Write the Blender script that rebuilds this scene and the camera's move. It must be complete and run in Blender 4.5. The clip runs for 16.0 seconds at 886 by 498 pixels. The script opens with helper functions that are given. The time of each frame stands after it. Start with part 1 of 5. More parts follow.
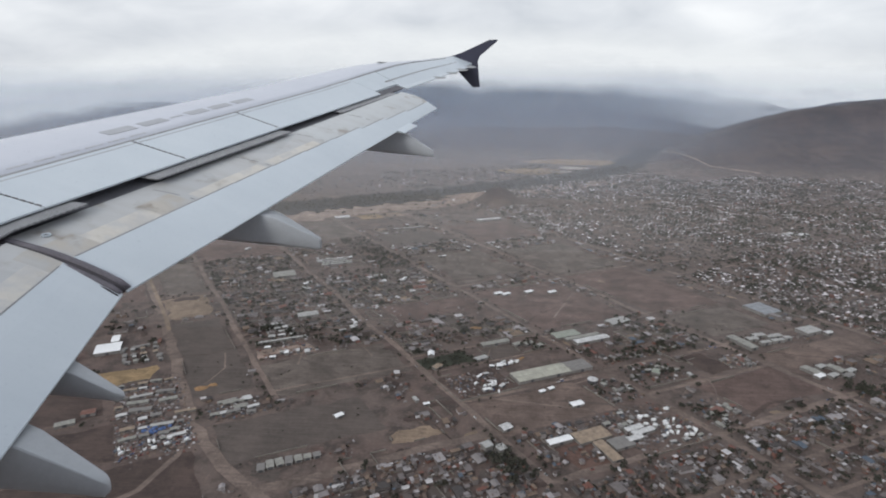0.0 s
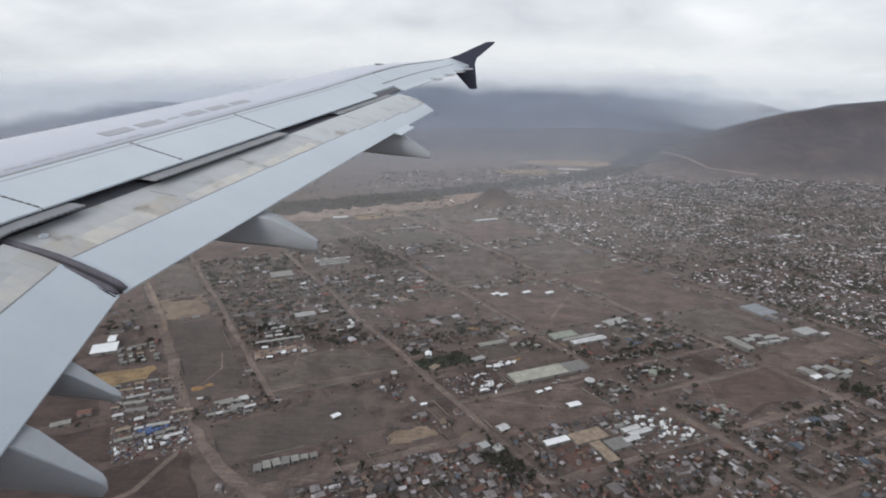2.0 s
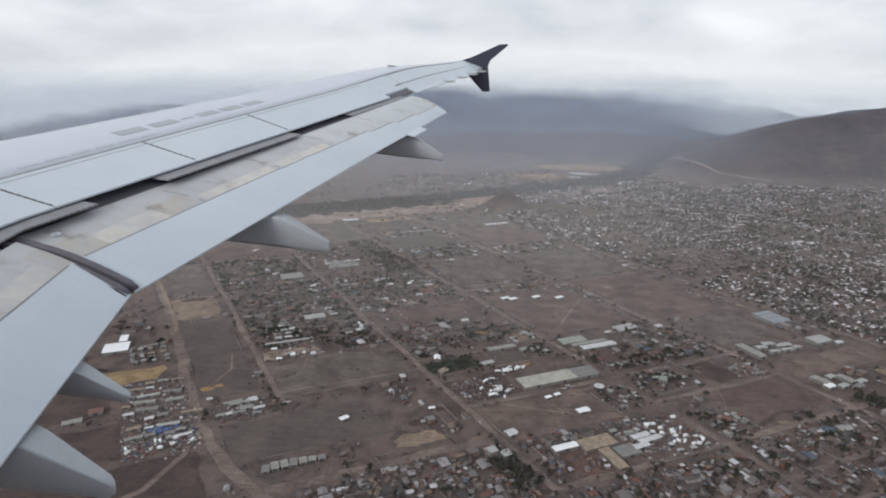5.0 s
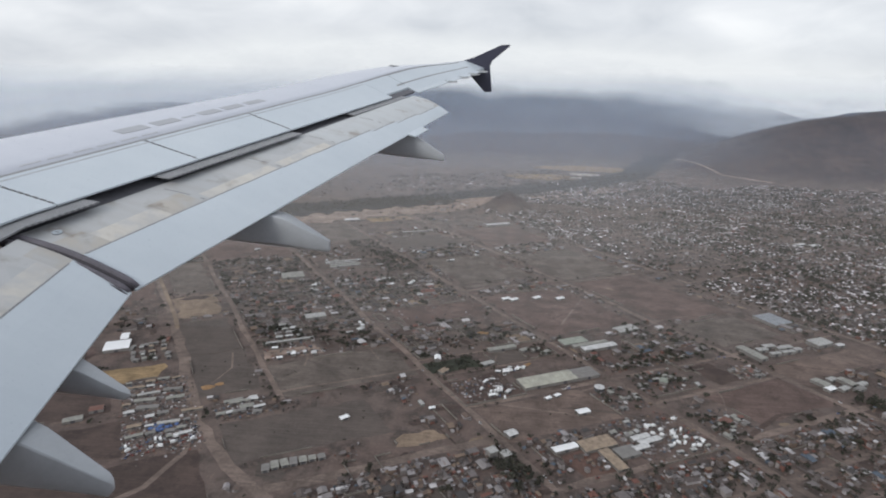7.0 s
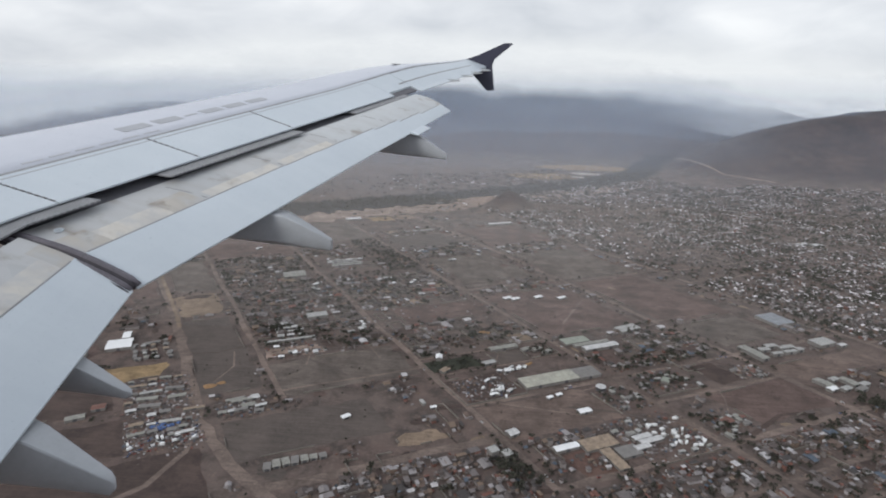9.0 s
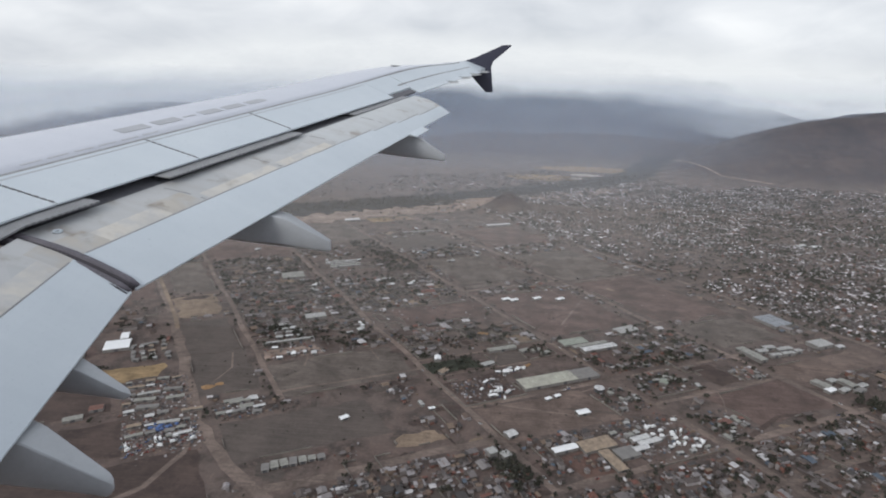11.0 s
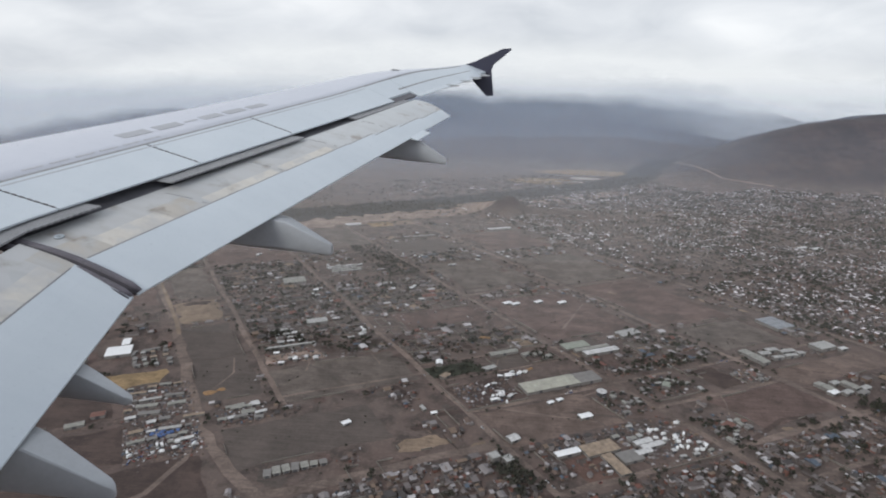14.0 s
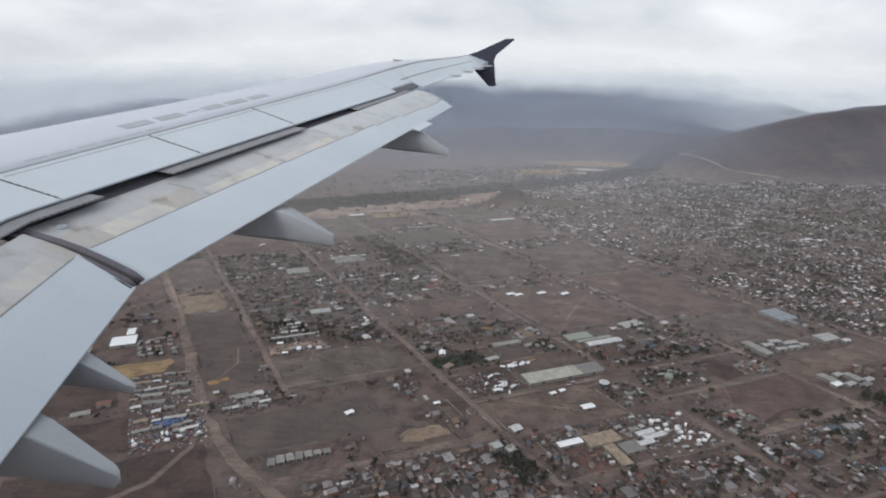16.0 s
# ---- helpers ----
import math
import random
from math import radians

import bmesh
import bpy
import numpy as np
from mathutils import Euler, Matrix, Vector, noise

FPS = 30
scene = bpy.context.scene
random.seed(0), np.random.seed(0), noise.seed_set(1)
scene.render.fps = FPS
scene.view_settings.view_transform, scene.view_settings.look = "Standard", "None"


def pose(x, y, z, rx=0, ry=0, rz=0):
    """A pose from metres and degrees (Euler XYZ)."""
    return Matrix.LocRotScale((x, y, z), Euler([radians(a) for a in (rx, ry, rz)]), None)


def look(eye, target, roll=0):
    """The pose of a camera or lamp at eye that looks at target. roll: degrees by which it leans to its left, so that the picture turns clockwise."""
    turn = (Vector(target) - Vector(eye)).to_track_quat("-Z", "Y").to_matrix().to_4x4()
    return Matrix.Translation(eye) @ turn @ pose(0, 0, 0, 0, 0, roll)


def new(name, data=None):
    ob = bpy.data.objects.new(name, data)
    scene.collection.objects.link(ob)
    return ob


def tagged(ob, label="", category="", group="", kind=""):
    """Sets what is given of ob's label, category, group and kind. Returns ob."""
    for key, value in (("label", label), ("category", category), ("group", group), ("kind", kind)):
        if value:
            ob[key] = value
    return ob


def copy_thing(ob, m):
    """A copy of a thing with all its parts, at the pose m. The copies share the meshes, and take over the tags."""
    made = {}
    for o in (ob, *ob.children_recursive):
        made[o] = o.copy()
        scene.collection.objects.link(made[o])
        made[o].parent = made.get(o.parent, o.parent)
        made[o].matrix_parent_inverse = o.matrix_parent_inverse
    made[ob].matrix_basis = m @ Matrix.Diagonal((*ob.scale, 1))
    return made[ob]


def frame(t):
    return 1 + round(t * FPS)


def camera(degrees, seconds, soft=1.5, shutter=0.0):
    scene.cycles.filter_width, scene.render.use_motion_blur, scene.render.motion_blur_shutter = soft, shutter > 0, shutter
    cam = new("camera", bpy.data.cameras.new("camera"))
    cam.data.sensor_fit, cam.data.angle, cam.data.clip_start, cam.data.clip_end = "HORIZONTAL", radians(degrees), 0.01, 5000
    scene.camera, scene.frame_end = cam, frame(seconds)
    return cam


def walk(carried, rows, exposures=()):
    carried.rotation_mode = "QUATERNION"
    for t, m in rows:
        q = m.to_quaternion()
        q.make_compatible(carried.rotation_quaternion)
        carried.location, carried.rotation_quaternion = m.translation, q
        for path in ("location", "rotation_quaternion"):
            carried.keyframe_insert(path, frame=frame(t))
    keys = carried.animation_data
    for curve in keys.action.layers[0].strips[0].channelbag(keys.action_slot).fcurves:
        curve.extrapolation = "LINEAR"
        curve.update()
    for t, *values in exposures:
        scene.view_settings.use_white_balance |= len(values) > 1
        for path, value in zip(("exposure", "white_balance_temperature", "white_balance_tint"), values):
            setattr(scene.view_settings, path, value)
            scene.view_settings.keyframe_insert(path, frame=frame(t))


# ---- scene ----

# World: x points aft along the aircraft, y outboard over its wing, z up from the town's ground.
EYE = 380.0
cam = camera(76.6, 16.0, soft=2.0)
# seconds, drift at the window (x, y, z), yaw, pitch, roll
ROWS = [
    (0, 0.044, -0.072, 0.034, 4.75, -16.14, -0.24),
    (0.5, 0.066, -0.100, 0.061, 4.65, -16.24, -0.38),
    (1, 0.086, -0.106, 0.059, 4.65, -16.23, -0.27),
    (1.5, 0.064, -0.094, 0.053, 4.59, -16.10, -0.28),
    (2, 0.068, -0.106, 0.061, 4.56, -16.08, -0.46),
    (2.5, 0.024, -0.068, 0.041, 4.87, -15.75, -0.62),
    (3, 0.066, -0.076, 0.052, 5.26, -15.73, -0.77),
    (3.5, 0.054, -0.064, 0.026, 5.37, -15.64, -0.59),
    (4, 0.040, -0.042, 0.030, 5.63, -15.72, -0.46),
    (6.5, 0.018, -0.031, 0.012, 5.60, -15.72, -1.09),
    (7, 0.034, -0.035, 0.027, 5.88, -15.73, -1.05),
    (7.5, 0.023, -0.010, 0.014, 6.10, -15.64, -1.07),
    (8, 0.000, 0.000, 0.000, 6.00, -15.50, -1.00),
    (8.5, 0.012, -0.008, 0.002, 6.05, -15.51, -0.97),
    (9, 0.022, -0.015, 0.013, 6.05, -15.81, -1.06),
    (11.5, 0.027, -0.029, 0.027, 5.95, -15.68, -1.19),
    (12, 0.052, -0.038, 0.037, 6.05, -15.65, -1.09),
    (12.5, 0.034, -0.033, 0.023, 5.82, -15.53, -0.95),
    (13, 0.046, -0.033, 0.032, 5.90, -15.55, -0.98),
    (13.5, 0.042, -0.032, 0.021, 5.92, -15.40, -0.85),
    (14, 0.011, -0.010, 0.004, 5.96, -15.27, -0.82),
    (14.5, 0.019, -0.000, -0.012, 6.48, -15.13, -0.70),
    (15, 0.041, -0.017, 0.004, 6.50, -15.58, -0.81),
    (15.5, 0.015, 0.004, -0.026, 6.33, -15.74, -0.60),
    (16, 0.043, -0.032, 0.008, 6.30, -16.19, -0.83),
]
walk(cam, [(t, pose(x, y, EYE + z, 90 + pitch, roll, yaw)) for t, x, y, z, yaw, pitch, roll in ROWS])

# ---- world and light: a bright, closed overcast ----
def link(tree, a, b):
    tree.links.new(a, b)


def nd(tree, kind, **values):
    n = tree.nodes.new(kind)
    for key, value in values.items():
        n.inputs[key].default_value = value
    return n


def ramp(tree, fac, stops, mode="LINEAR"):
    n = tree.nodes.new("ShaderNodeValToRGB")
    n.color_ramp.interpolation = mode
    while len(n.color_ramp.elements) < len(stops):
        n.color_ramp.elements.new(0.5)
    for e, (at, c) in zip(n.color_ramp.elements, stops):
        e.position = at
        e.color = (*c, 1) if len(c) == 3 else c
    link(tree, fac, n.inputs[0])
    return n.outputs[0]


def calc(tree, op, a, b=None, c=None, clamp=False):
    n = tree.nodes.new("ShaderNodeMath")
    n.operation, n.use_clamp = op, clamp
    for i, v in enumerate((a, b, c)):
        if v is None:
            continue
        if isinstance(v, (int, float)):
            n.inputs[i].default_value = v
        else:
            link(tree, v, n.inputs[i])
    return n.outputs[0]


def mix(tree, fac, a, b, mode="MIX"):
    n = tree.nodes.new("ShaderNodeMix")
    n.data_type, n.blend_type = "RGBA", mode
    for socket, v in ((n.inputs[0], fac), (n.inputs[6], a), (n.inputs[7], b)):
        if isinstance(v, (int, float)):
            socket.default_value = v
        elif isinstance(v, tuple):
            socket.default_value = (*v, 1)
        else:
            link(tree, v, socket)
    return n.outputs[2]


SUN_UP, SUN_TURN = 26.0, 212.0
world = bpy.data.worlds.new("overcast")
scene.world = world
world.use_nodes = True
wt = world.node_tree
wt.nodes.clear()
coord = wt.nodes.new("ShaderNodeTexCoord")
sep = wt.nodes.new("ShaderNodeSeparateXYZ")
link(wt, coord.outputs["Generated"], sep.inputs[0])
# soft heaped cloud, drawn out sideways towards the horizon
stretch = wt.nodes.new("ShaderNodeMapping")
stretch.inputs["Scale"].default_value = (1.0, 1.0, 2.6)
link(wt, coord.outputs["Generated"], stretch.inputs[0])
big = nd(wt, "ShaderNodeTexNoise", Scale=2.1, Detail=2.0, Roughness=0.45, Distortion=0.3)
small = nd(wt, "ShaderNodeTexNoise", Scale=6.5, Detail=4.0, Roughness=0.5, Distortion=0.4)
link(wt, stretch.outputs[0], big.inputs["Vector"])
link(wt, stretch.outputs[0], small.inputs["Vector"])
tone = calc(wt, "ADD", calc(wt, "MULTIPLY", big.outputs[0], 0.62), calc(wt, "MULTIPLY", small.outputs[0], 0.38))
cloud = ramp(wt, tone, [(0.36, (0.455, 0.485, 0.53)), (0.46, (0.555, 0.58, 0.62)), (0.55, (0.645, 0.667, 0.70)), (0.65, (0.76, 0.775, 0.795))])
# the deck is thinner and brighter over the far range, greyer overhead
deck = ramp(wt, sep.outputs[2], [(0.0, (0.92, 0.93, 0.95)), (0.05, (1.02, 1.02, 1.02)), (0.13, (1.0, 1.0, 1.0)), (0.24, (0.95, 0.95, 0.96)), (0.9, (0.98, 0.99, 1.01))])
cloud = mix(wt, 1.0, cloud, deck, "MULTIPLY")
sky = wt.nodes.new("ShaderNodeTexSky")
sky.sky_type, sky.sun_disc = "NISHITA", False
sky.sun_elevation, sky.sun_rotation = radians(SUN_UP), radians(SUN_TURN)
blue = nd(wt, "ShaderNodeBackground", Strength=0.1)
grey = nd(wt, "ShaderNodeBackground", Strength=1.0)
link(wt, sky.outputs[0], blue.inputs[0])
link(wt, cloud, grey.inputs[0])
cover = nd(wt, "ShaderNodeMixShader", Fac=0.96)
link(wt, blue.outputs[0], cover.inputs[1])
link(wt, grey.outputs[0], cover.inputs[2])
wo = wt.nodes.new("ShaderNodeOutputWorld")
link(wt, cover.outputs[0], wo.inputs[0])

sun = new("sun", bpy.data.lights.new("sun", "SUN"))
sun.data.energy, sun.data.angle, sun.data.color = 1.30, radians(24), (1.0, 0.975, 0.94)
sun.matrix_world = look((math.sin(radians(SUN_TURN)) * 1000, math.cos(radians(SUN_TURN)) * 1000, 1000 * math.tan(radians(SUN_UP))), (0, 0, 0))
scene.view_settings.exposure = 0.34


# ---- materials ----
def shader(name, rough=0.7, metal=0.0):
    m = bpy.data.materials.new(name)
    m.use_nodes = True
    t = m.node_tree
    b = t.nodes["Principled BSDF"]
    b.inputs["Roughness"].default_value, b.inputs["Metallic"].default_value = rough, metal
    return m, t, b


def place(t, scale=(1, 1, 1), source="Object"):
    c = t.nodes.new("ShaderNodeTexCoord")
    mp = t.nodes.new("ShaderNodeMapping")
    mp.inputs["Scale"].default_value = scale
    link(t, c.outputs[source], mp.inputs[0])
    return mp.outputs[0]


def grain(t, vec, scale, detail=4.0, rough=0.55):
    n = nd(t, "ShaderNodeTexNoise", Scale=scale, Detail=detail, Roughness=rough)
    link(t, vec, n.inputs["Vector"])
    return n.outputs[0]


def bump(t, b, height, strength=0.2, distance=0.01):
    n = nd(t, "ShaderNodeBump", Strength=strength, Distance=distance)
    link(t, height, n.inputs["Height"])
    link(t, n.outputs[0], b.inputs["Normal"])


def plain(name, colour, rough=0.6, metal=0.0, spread=0.25, scale=3.0):
    """A surface of one colour with uneven tone at two scales."""
    m, t, b = shader(name, rough, metal)
    v = place(t)
    f = calc(t, "ADD", calc(t, "MULTIPLY", grain(t, v, scale), 0.6), calc(t, "MULTIPLY", grain(t, v, scale * 9), 0.4))
    lo, hi = tuple(c * (1 - spread) for c in colour), tuple(min(1, c * (1 + spread)) for c in colour)
    link(t, ramp(t, f, [(0.3, lo), (0.7, hi)]), b.inputs["Base Color"])
    return m


def paint_material(name, tint=(1.0, 1.0, 1.0)):
    m, t, b = shader(name, 0.5)
    v = place(t)
    streak = grain(t, place(t, (0.35, 2.6, 1)), 2.2, 5)
    cloudy = grain(t, v, 0.9, 4)
    fine = grain(t, v, 38, 3)
    f = calc(t, "ADD", calc(t, "ADD", calc(t, "MULTIPLY", streak, 0.25), calc(t, "MULTIPLY", cloudy, 0.6)), calc(t, "MULTIPLY", fine, 0.15))
    link(t, ramp(t, f, [(at, tuple(a * c for a, c in zip(tone, tint))) for at, tone in ((0.3, (0.474, 0.530, 0.582)), (0.5, (0.512, 0.567, 0.617)), (0.7, (0.549, 0.602, 0.648)))]), b.inputs["Base Color"])
    link(t, ramp(t, fine, [(0.3, (0.27,) * 3), (0.8, (0.40,) * 3)]), b.inputs["Roughness"])
    bump(t, b, grain(t, v, 1.3, 2), 0.12, 0.02)
    return m


def flap_metal_material(name, colours, rough, base=None):
    """Stained skin of the flap's nose: panels of slightly unlike tone, streaks of grease along the chord."""
    m, t, b = shader(name, rough, 0.0)
    cells = nd(t, "ShaderNodeTexVoronoi", Scale=1.0)
    cells.voronoi_dimensions = "2D"
    link(t, place(t, (1.3, 1.15, 1)), cells.inputs["Vector"])
    panel = t.nodes.new("ShaderNodeSeparateColor")
    link(t, cells.outputs["Color"], panel.inputs[0])
    streak = grain(t, place(t, (0.9, 5.0, 1)), 1.3, 5, 0.6)
    smear = grain(t, place(t, (2.0, 2.4, 1)), 1.2, 5, 0.65)
    c = ramp(t, panel.outputs[0], [(0.0, colours[0]), (0.5, colours[1])])
    if base:  # rubbed through to the bare skin in places
        c = mix(t, ramp(t, grain(t, place(t, (2.2, 2.2, 1)), 1.6, 5, 0.6), [(0.44, (0, 0, 0)), (0.60, (0.9,) * 3)]), c, base)
    c = mix(t, ramp(t, streak, [(0.45, (0, 0, 0)), (0.8, (0.45,) * 3)]), c, colours[2])
    c = mix(t, ramp(t, smear, [(0.56, (0, 0, 0)), (0.72, (0.6,) * 3)]), c, colours[2])
    # grease run back from the hinges
    run = grain(t, place(t, (0.8, 3.0, 1)), 1.9, 4, 0.55)
    c = mix(t, ramp(t, run, [(0.66, (0, 0, 0)), (0.76, (0.6,) * 3)]), c, colours[3])
    # and darker smears beside the chordwise seams
    pos = t.nodes.new("ShaderNodeSeparateXYZ")
    link(t, place(t), pos.inputs[0])
    wander = calc(t, "MULTIPLY", grain(t, place(t), 2.5, 3), 0.5)
    near = calc(t, "PINGPONG", calc(t, "ADD", calc(t, "SUBTRACT", pos.outputs[1], calc(t, "MULTIPLY", pos.outputs[0], 0.25)), wander), 0.36)
    seam = calc(t, "MULTIPLY", ramp(t, near, [(0.0, (1, 1, 1)), (0.13, (0, 0, 0))]), ramp(t, grain(t, place(t), 3.2, 4), [(0.52, (0, 0, 0)), (0.63, (0.85,) * 3)]))
    c = mix(t, seam, c, colours[3])
    link(t, c, b.inputs["Base Color"])
    bump(t, b, streak, 0.1, 0.01)
    return m


def ground_material():
    m, t, b = shader("dry_earth", 0.95)
    v = place(t)
    pos = t.nodes.new("ShaderNodeSeparateXYZ")
    link(t, v, pos.inputs[0])
    wide = grain(t, v, 0.0045, 6, 0.6)
    mid = grain(t, v, 0.03, 6, 0.65)
    fine = grain(t, v, 0.22, 5, 0.7)
    earth = ramp(t, wide, [(0.32, (0.074, 0.053, 0.048)), (0.45, (0.110, 0.078, 0.068)), (0.55, (0.105, 0.081, 0.072)), (0.66, (0.139, 0.100, 0.086))])
    earth = mix(t, ramp(t, mid, [(0.44, (0, 0, 0)), (0.60, (0.85,) * 3)]), earth, (0.044, 0.034, 0.031))
    earth = mix(t, ramp(t, grain(t, v, 0.075, 6, 0.7), [(0.55, (0, 0, 0)), (0.66, (0.7,) * 3)]), earth, (0.151, 0.107, 0.089))
    earth = mix(t, ramp(t, fine, [(0.5, (0, 0, 0)), (0.72, (0.55,) * 3)]), earth, (0.161, 0.124, 0.106))
    patchy = calc(t, "ADD", calc(t, "MULTIPLY", grain(t, v, 0.006, 6, 0.6), 0.45), calc(t, "MULTIPLY", grain(t, v, 0.028, 7, 0.7), 0.55))
    scrub = ramp(t, patchy, [(0.38, (0.020, 0.016, 0.018)), (0.50, (0.040, 0.028, 0.029)), (0.60, (0.066, 0.045, 0.042))])
    scrub = mix(t, ramp(t, grain(t, v, 0.09, 4, 0.7), [(0.52, (0, 0, 0)), (0.68, (0.6,) * 3)]), scrub, (0.016, 0.015, 0.014))
    high = ramp(t, calc(t, "DIVIDE", pos.outputs[2], 55.0, None, True), [(0.1, (0, 0, 0)), (0.8, (1, 1, 1))])
    link(t, mix(t, high, earth, scrub), b.inputs["Base Color"])
    bump(t, b, mid, 0.5, 1.5)
    return m


def field_material(name, dark, light, calm=0.0):
    m, t, b = shader(name, 0.95)
    v = place(t)
    f = calc(t, "ADD", calc(t, "MULTIPLY", grain(t, v, 0.02, 7, 0.68), 0.6), calc(t, "MULTIPLY", grain(t, v, 0.30, 5, 0.7), 0.4))
    rows = nd(t, "ShaderNodeTexNoise", Scale=0.35, Detail=4.0)
    turn = place(t, (0.06, 1.0, 1))
    turn.node.inputs["Rotation"].default_value = (0, 0, radians(-30))
    link(t, turn, rows.inputs["Vector"])
    f = calc(t, "ADD", calc(t, "MULTIPLY", f, 0.72), calc(t, "MULTIPLY", rows.outputs[0], 0.28))
    c = ramp(t, f, [(0.38, tuple(x * 0.80 for x in dark)), (0.47, tuple((x + y) / 2 for x, y in zip(dark, light))), (0.58, tuple(x * 1.15 for x in light))])
    damp = ramp(t, grain(t, v, 0.021, 5, 0.6), [(0.40, (0.72,) * 3), (0.62, (1.14,) * 3)])
    c = mix(t, 1.0 - calm, c, damp, "MULTIPLY")
    worn = ramp(t, grain(t, v, 0.055, 6, 0.7), [(0.52, (0, 0, 0)), (0.64, (0.6 * (1 - calm),) * 3)])
    c = mix(t, worn, c, tuple(x * 0.55 for x in dark))
    pale = ramp(t, grain(t, place(t, (1.3, 0.8, 1)), 0.09, 6, 0.7), [(0.60, (0, 0, 0)), (0.74, (0.65,) * 3)])
    link(t, mix(t, pale, c, tuple(min(1, x * 1.45) for x in light)), b.inputs["Base Color"])
    return m


def random_material(name, stops, per_island, rough=0.85, metal=0.0):
    """Colours that differ from house to house, each a little stained."""
    m, t, b = shader(name, rough, metal)
    if per_island:
        r = t.nodes.new("ShaderNodeNewGeometry").outputs["Random Per Island"]
    else:
        r = t.nodes.new("ShaderNodeObjectInfo").outputs["Random"]
    c = ramp(t, r, stops, "CONSTANT")
    dirt = ramp(t, grain(t, place(t), 0.35, 5, 0.7), [(0.35, (0.62,) * 3), (0.65, (1.0,) * 3)])
    link(t, mix(t, 0.8, c, dirt, "MULTIPLY"), b.inputs["Base Color"])
    return m


ROOFS = [(0.0, (0.099, 0.080, 0.075)), (0.17, (0.154, 0.135, 0.133)), (0.34, (0.061, 0.054, 0.053)), (0.50, (0.215, 0.197, 0.197)), (0.58, (0.126, 0.089, 0.073)), (0.71, (0.309, 0.288, 0.293)), (0.77, (0.159, 0.071, 0.055)), (0.85, (0.484, 0.470, 0.479)), (0.895, (0.178, 0.128, 0.096)), (0.96, (0.084, 0.107, 0.140))]
TOWN_ROOFS = [(0.0, (0.066, 0.057, 0.057)), (0.27, (0.121, 0.105, 0.104)), (0.44, (0.201, 0.181, 0.182)), (0.58, (0.312, 0.291, 0.295)), (0.69, (0.141, 0.096, 0.084)), (0.77, (0.502, 0.477, 0.497)), (0.865, (0.864, 0.821, 0.857)), (0.97, (0.161, 0.076, 0.064))]
WALLS = [(0.0, (0.128, 0.109, 0.103)), (0.25, (0.185, 0.163, 0.156)), (0.45, (0.096, 0.079, 0.072)), (0.60, (0.254, 0.231, 0.224)), (0.75, (0.165, 0.118, 0.093)), (0.88, (0.350, 0.326, 0.331)), (0.95, (0.165, 0.079, 0.062))]
LEAVES = [(0.0, (0.036, 0.038, 0.028)), (0.3, (0.048, 0.050, 0.036)), (0.6, (0.046, 0.040, 0.034)), (0.8, (0.066, 0.064, 0.046))]
PAINT = paint_material("wing_paint")
SKIN = paint_material("upper_skin_paint", (1.04, 0.985, 1.01))
METAL = flap_metal_material("flap_nose_skin", ((0.385, 0.402, 0.420), (0.445, 0.457, 0.468), (0.342, 0.330, 0.318), (0.258, 0.234, 0.210)), 0.45)
CREAM = flap_metal_material("flap_cream_strip", ((0.515, 0.503, 0.474), (0.570, 0.550, 0.512), (0.421, 0.392, 0.351), (0.292, 0.263, 0.228)), 0.5, (0.456, 0.462, 0.468))
STAIN = flap_metal_material("flap_grease_stain", ((0.397, 0.374, 0.339), (0.437, 0.414, 0.380), (0.310, 0.287, 0.265), (0.230, 0.201, 0.172)), 0.5, (0.425, 0.431, 0.437))
DARK = plain("dark_cavity", (0.058, 0.058, 0.064), 0.8)
def hatch_material():
    m, t, b = shader("hatched_shroud", 0.55)
    turn = place(t, (1, 1, 1))
    turn.node.inputs["Rotation"].default_value = (0, 0, radians(40))
    w = nd(t, "ShaderNodeTexWave", Scale=16.0, Distortion=0.6, Detail=1.0)
    link(t, turn, w.inputs["Vector"])
    f = calc(t, "ADD", calc(t, "MULTIPLY", w.outputs["Fac"], 0.5), calc(t, "MULTIPLY", grain(t, place(t), 7, 4), 0.5))
    link(t, ramp(t, f, [(0.25, (0.165, 0.17, 0.18)), (0.75, (0.30, 0.305, 0.32))]), b.inputs["Base Color"])
    return m


SHROUD = hatch_material()
# shade of the gaps ahead of the flaps, put into a colour
WELL_SHADE = plain("flap_well_shade", (0.125, 0.125, 0.14), 0.8)
PALE = flap_metal_material("flap_pale_nose_skin", ((0.445, 0.472, 0.492), (0.495, 0.518, 0.534), (0.395, 0.398, 0.398), (0.281, 0.254, 0.227)), 0.45)
SEAL = plain("flap_edge_seal", (0.125, 0.115, 0.135), 0.6)
# the unseen hull is dark to throw less light back on the inboard flap
HULL = plain("hull_paint", (0.22, 0.23, 0.26), 0.4, 0.0, 0.1)
NAVY = plain("fence_paint", (0.030, 0.032, 0.056), 0.35, 0.0, 0.15)
FAIRING = plain("fairing_paint", (0.37, 0.39, 0.415), 0.45, 0.0, 0.10)
MARK = plain("registration_paint", (0.385, 0.40, 0.43), 0.5, 0.0, 0.10)
LINE = plain("panel_seal", (0.25, 0.255, 0.265), 0.6)
DOT = plain("seam_sealant", (0.12, 0.12, 0.13), 0.7)
STENCIL = plain("stencil_paint", (0.45, 0.465, 0.50), 0.5, 0.0, 0.10)
RUBBER = plain("rubber_seal", (0.048, 0.042, 0.050), 0.7)
EARTH = ground_material()
